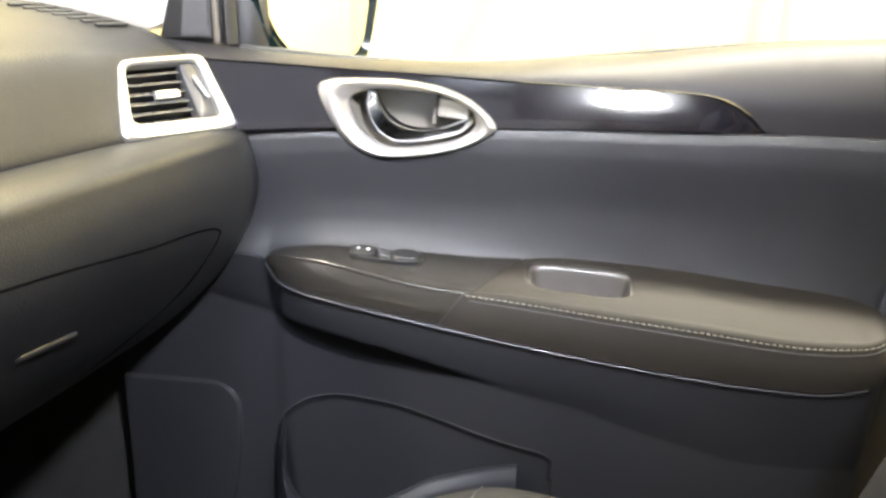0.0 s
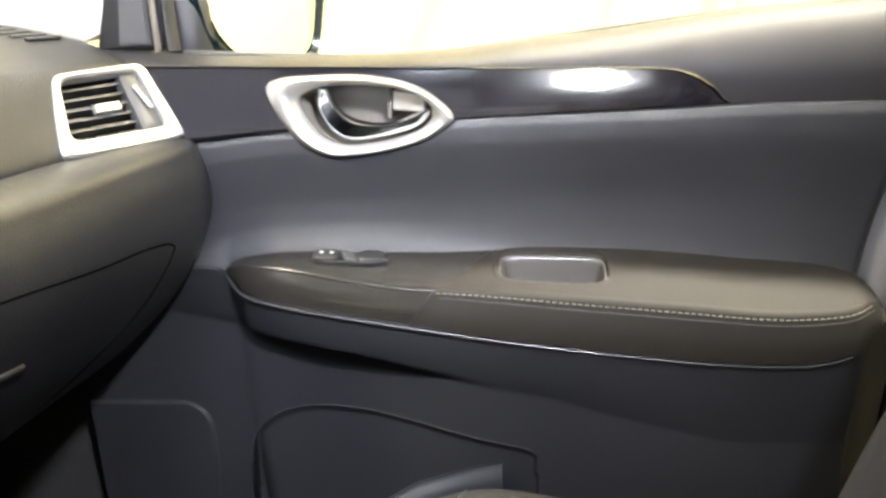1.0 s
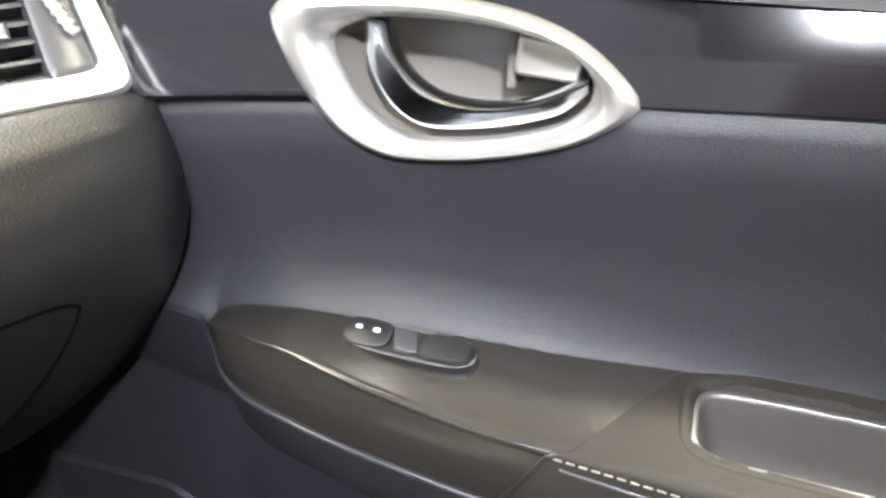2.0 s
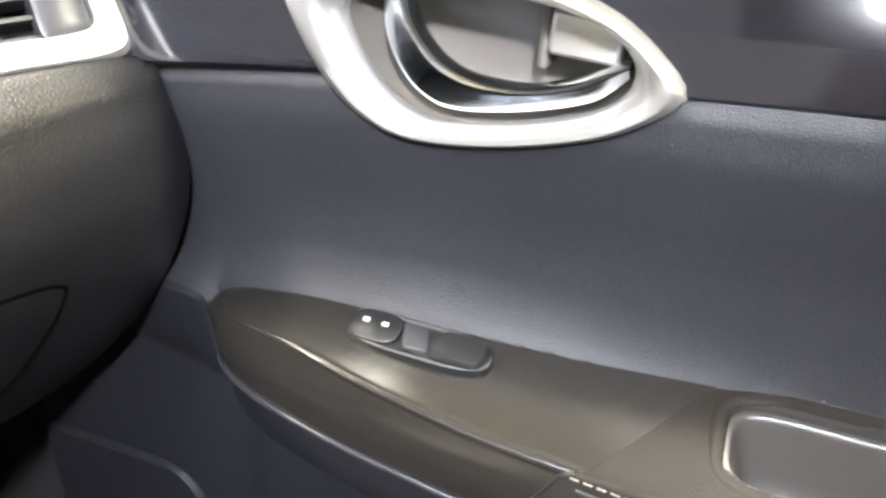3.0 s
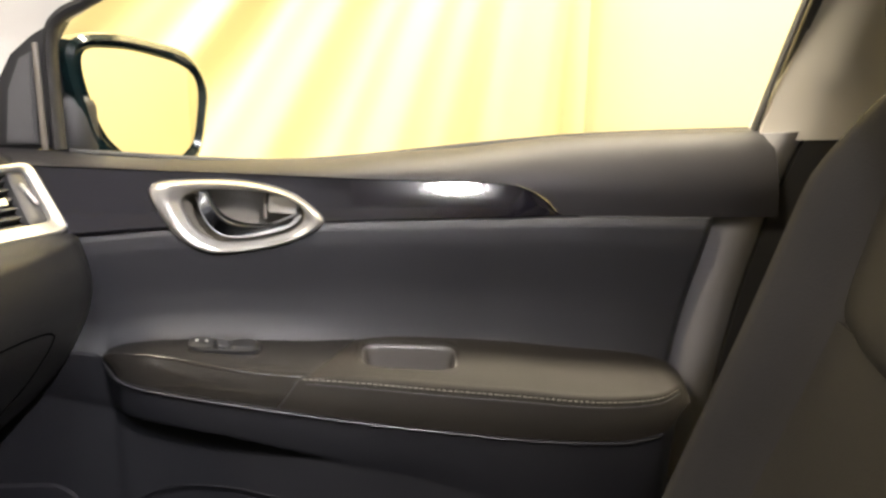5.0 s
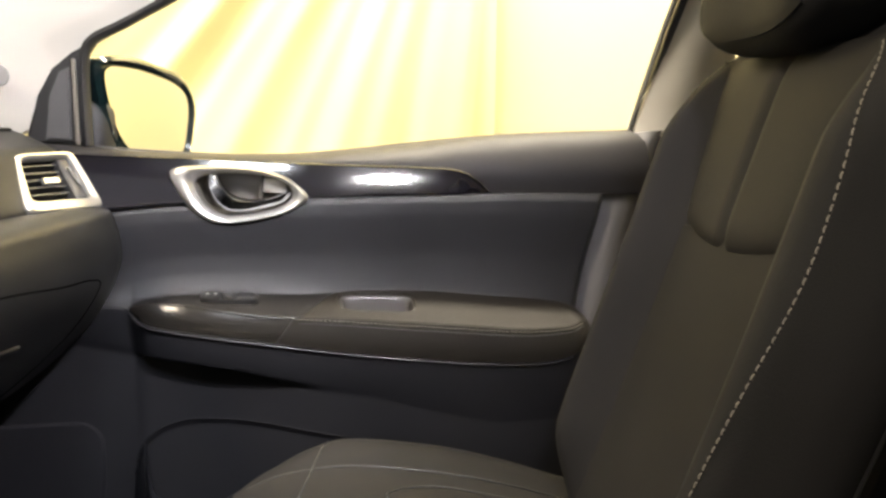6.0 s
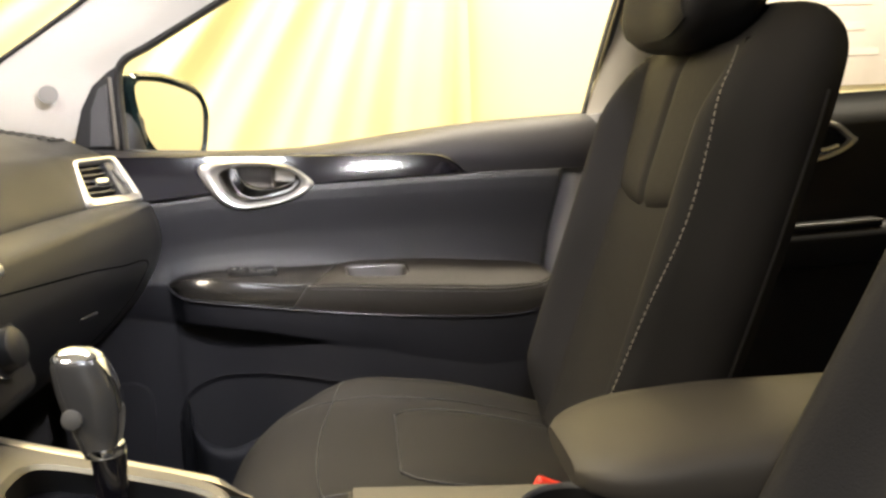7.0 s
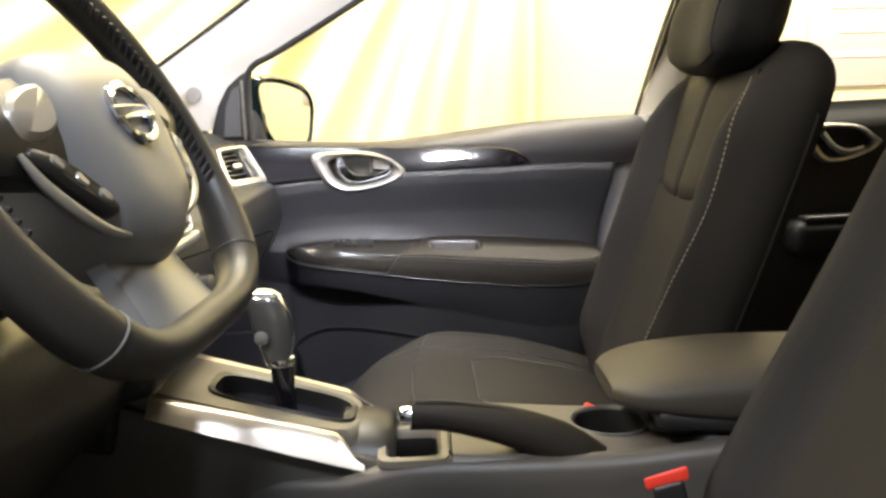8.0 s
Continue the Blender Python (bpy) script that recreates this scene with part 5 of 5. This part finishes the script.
def front_seat(m, group, label):
    root = thing("front_seat", label, "car seat", m, group)
    zs = steps(0.215, 0.70, 34)[:-1] + steps(0.70, 0.788, 18)
    rings = []
    for z in zs:
        w = along(SEAT_W, z)
        close = 0.80 * step(0.715, 0.792, z) ** 1.6
        mid = 0.33 * (z - 0.62) + 0.045
        ring = [Vector((back_front(l, z) * (1 - close) + mid * close, w * l * narrow(l, z), z)) for l in steps(-1, 1, 41)]
        ring += [Vector(((0.33 * (z - 0.62) + 0.105 * (1 - 0.35 * abs(l) ** 4)) * (1 - close) + mid * close, w * l * 0.985 * narrow(l, z), z)) for l in steps(1, -1, 15)]
        rings.append(ring)
    back = part("backrest", loft(rings), SEAT_DARK, root, "black cloth backrest with side bolsters", angle=70)

    # padded inserts
    def upper(l, v):
        z = 0.748 - (0.748 - 0.575 + 0.020 * (1 - l * l)) * v
        half = 0.150 - 0.026 * v
        w = along(SEAT_W, z)
        puff = 0.015 * (1 - abs(l) ** 6) * (1 - abs(2 * v - 1) ** 8) + 0.001
        groove = 0.006 * math.exp(-((l - 0.0) / 0.045) ** 2)
        return Vector((back_front(half * l / w, z) - puff + groove, half * l - 0.014, z))

    part("upper_insert", sheet(upper, steps(-1, 1, 45), steps(0, 1, 40), (0.012, 0, 0)), SEAT, back, "padded dark cloth shoulder insert")

    def lower(l, v):
        z = 0.572 - 0.33 * v
        half = 0.128 + 0.012 * v
        w = along(SEAT_W, z)
        puff = 0.006 * (1 - abs(l) ** 6) + 0.001
        return Vector((back_front(half * l / w, z) - puff, half * l - 0.003, z))

    part("lower_insert", sheet(lower, steps(-1, 1, 30), steps(0, 1, 30), (0.012, 0, 0)), SEAT, back, "smooth dark cloth back insert")
    for s in (-1, 1):
        if s < 0:
            seam = [Vector((back_front(-along(SEAM_L, z), z) - 0.0008, -along(SEAM_L, z) * along(SEAT_W, z), z)) for z in steps(0.26, 0.742, 70)]
            stitches(seam, 0.0050, 0.0028, 0.0007, "bolster_stitching", back, "pale contrast stitching", Vector((-0.0005, 0, 0)))
        rear = [Vector((0.33 * (z - 0.62) + 0.055, s * along(SEAT_W, z) * 1.002 * narrow(s, z), z)) for z in steps(0.28, 0.69, 40)]
        part("side_seam", tube(rear, 0.0016, 6), BLACK, back)
    # cushion
    TOPZ = [(-0.570, 0.190), (-0.565, 0.216), (-0.550, 0.240), (-0.52, 0.260), (-0.47, 0.275), (-0.39, 0.279), (-0.30, 0.270), (-0.20, 0.250), (-0.10, 0.222), (-0.04, 0.21)]

    def cush(l, uu):
        z = along(TOPZ, uu)
        bol = 0.020 * math.exp(-((abs(l) - 0.80) / 0.17) ** 2) * step(-0.53, -0.40, uu) * (1 - 0.4 * step(-0.3, -0.1, uu))
        fall = 0.050 * step(0.84, 1.0, abs(l)) ** 1.5
        return Vector((uu + 0.055 * abs(l) ** 3 * (1 - step(-0.53, -0.35, uu)), 0.245 * l, z + bol - fall))

    rings = []
    for uu in steps(-0.570, -0.46, 18)[:-1] + steps(-0.46, -0.04, 24):
        ring = [cush(l, uu) for l in steps(-1, 1, 41)]
        a, b = ring[-1], ring[0]
        ring += [Vector((b.x, 0.24, 0.12)), Vector((b.x, 0.0, 0.11)), Vector((b.x, -0.24, 0.12))]
        rings.append(ring)
    cushion = part("cushion", loft(rings), SEAT, root, "dark cloth seat cushion with seams", angle=70)

    def ins(l, v):
        uu = -0.345 + 0.28 * v
        half = 0.50 - 0.02 * v
        ll = half * l * (1 if v > 0.2 else (0.75 + 0.25 * (v / 0.2) ** 0.5))
        p = cush(ll, uu)
        return p + Vector((0, 0, 0.001 + 0.007 * (1 - abs(l) ** 8) * (1 - abs(2 * v - 1) ** 10)))

    part("cushion_insert", sheet(ins, steps(-1, 1, 30), steps(0, 1, 30), (0, 0, -0.01)), SEAT, cushion, "padded cushion insert")
    rim = [ins(-1, v) for v in steps(0.8, 0.0, 14)] + [ins(l, 0.0) for l in steps(-0.95, 0.95, 24)] + [ins(1, v) for v in steps(0.0, 0.8, 14)]
    part("insert_seam", tube([p + Vector((0, 0, 0.0012)) for p in rim], 0.0009, 6), VENT, cushion, "dark piped seam round the insert")
    seam = [cush(l, -0.445 + 0.02 * l * l) + Vector((0, 0, 0.0005)) for l in steps(-0.85, 0.85, 50)]
    part("cushion_seam", tube(seam, 0.0009, 6), VENT, cushion)
    for s in (-1, 1):
        seam = [cush(s * 0.62, u0) + Vector((0, 0, 0.0004)) for u0 in steps(-0.52, -0.10, 40)]
        part("cushion_seam", tube(seam, 0.0011, 6), BLACK, cushion)
    part("seat_base", rbox(0.42, 0.42, 0.205, 0.02, pose(-0.26, 0, 0.0325)), BLACK, root, "black seat base")
    part("recliner_cover", rbox(0.10, 0.03, 0.16, 0.013, pose(-0.10, -0.232, 0.20, 0, 12, 0)), BLACK, root, "black recliner cover")

    # head restraint
    def head(a, b):
        t = 2 * math.pi * a
        s = max(0.02, 1 - abs(2 * b - 1) ** 3.2) ** 0.45
        wv = (2 * b - 1) * 0.128
        c0, s0 = math.cos(t), math.sin(t)
        du = 0.055 * s * math.copysign(abs(c0) ** 0.7, c0)
        dz = (0.083 if s0 > 0 else 0.080) * s * math.copysign(abs(s0) ** 0.75, s0)
        return Vector((0.055 + du + 0.25 * dz - 0.03 * (wv / 0.128) ** 2 * (c0 < 0), wv, 0.823 + dz))

    hr = part("head_restraint", pillow(head, 44, 40), SEAT_DARK, root, "black cloth head restraint", angle=80)

    def face(l, v):
        t = math.pi + (v - 0.5) * 1.7
        b = 0.5 + 0.40 * l
        p = head((t / (2 * math.pi)) % 1, b)
        return p + Vector((-0.003, 0, 0))

    part("restraint_panel", sheet(face, steps(-1, 1, 24), steps(0, 1, 20), (0.006, 0, 0)), SEAT, hr, "smooth dark front panel")
    for s in (-1, 1):
        part("restraint_post", tube([Vector((0.048, s * 0.055, 0.745)), Vector((0.058, s * 0.055, 0.80))], 0.006, 12), CHROME, root, "chrome restraint post")
    return root


SEAT_AT = car(0.5125, -0.4316) @ pose(0, 0, 0.089)
passenger = front_seat(SEAT_AT @ Matrix.Scale(0.87, 4), "front seats", "black cloth front seat with pale stitching, beside the grey door")
driver = copy_thing(passenger, car(0.575, -0.31) @ Matrix.Translation((-0.010, -0.655, 0.3)) @ Matrix.Rotation(radians(7), 4, "Y") @ Matrix.Translation((0, 0, -0.3)))
driver.scale = (1, 1, 1)
tagged(driver, "black cloth front seat with pale stitching, behind the steering wheel")


def buckle(m, label):
    root = thing("belt_buckle", label, "belt buckle", m, "belt buckles")
    part("buckle_case", rbox(0.032, 0.018, 0.060, 0.005, Matrix.Translation((0, 0, -0.034))), BLACK, root, "black buckle case")
    part("release_button", rbox(0.046, 0.013, 0.016, 0.004, Matrix.Translation((0, 0, 0.0))), RED, root, "red release button")
    part("buckle_strap", rbox(0.026, 0.006, 0.16, 0.002, Matrix.Translation((0.01, 0, -0.13))), BLACK, root, "black strap")


buckle(car(0.330, -0.775) @ pose(0, 0, 0.354, 0, -14, 0), "red and black seat belt buckle beside the driver seat")
buckle(car(0.334, -0.578) @ pose(0, 0, 0.338, 0, 25, 0), "red and black seat belt buckle beside the passenger seat")


# ---- rear door ----
def rear_door():
    root = thing("rear_door", "dark rear car door with a chrome inner handle", "car door")

    def skin(x, v):
        z = 0.680 + 0.02 * (x - 0.75) - 0.64 * v
        return Vector((x, 0.03 - 0.03 * step(0, 0.08, v) - 0.012 * math.sin(math.pi * v), z))

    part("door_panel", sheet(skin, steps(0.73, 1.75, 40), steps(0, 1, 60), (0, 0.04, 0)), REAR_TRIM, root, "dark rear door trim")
    ring = []
    ctl = spline([(0.0, 0, 0.62), (0.036, 0, 0.6305), (0.116, 0, 0.6245), (0.157, 0, 0.600), (0.1665, 0, 0.5885), (0.127, 0, 0.566), (0.065, 0, 0.5545), (0.029, 0, 0.567)], 80, True)
    c = Vector((0.085, 0, 0.594))
    rr = [[c.lerp(p, f) + Vector((0.935, y - 0.004, 0.016)) for p in ctl] for f, y in ((1.0, 0.004), (1.0, -0.006), (0.92, -0.015), (0.8, -0.014), (0.74, -0.004))]
    part("handle_bezel", loft(rr, caps=False), SATIN, root, "satin silver handle surround")
    rr = [[c.lerp(p, f) + Vector((0.935, y - 0.004, 0.016)) for p in ctl] for f, y in ((0.745, -0.006), (0.7, 0.0), (0.3, 0.002), (0.02, 0.002))]
    part("handle_cup", loft(rr, caps=False), BLACK, root)
    path = spline([(0.975, -0.012, 0.628), (0.995, -0.018, 0.602), (1.025, -0.018, 0.591), (1.06, -0.012, 0.596)], 20)
    part("door_lever", tube(path, 0.007, 12), CHROME, root, "chrome pull lever")
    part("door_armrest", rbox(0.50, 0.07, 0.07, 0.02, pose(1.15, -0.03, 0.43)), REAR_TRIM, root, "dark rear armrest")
    part("armrest_insert", rbox(0.20, 0.03, 0.012, 0.004, pose(1.02, -0.045, 0.468)), BLACK, root, "dark rear switch panel")
    return root


rear_door()
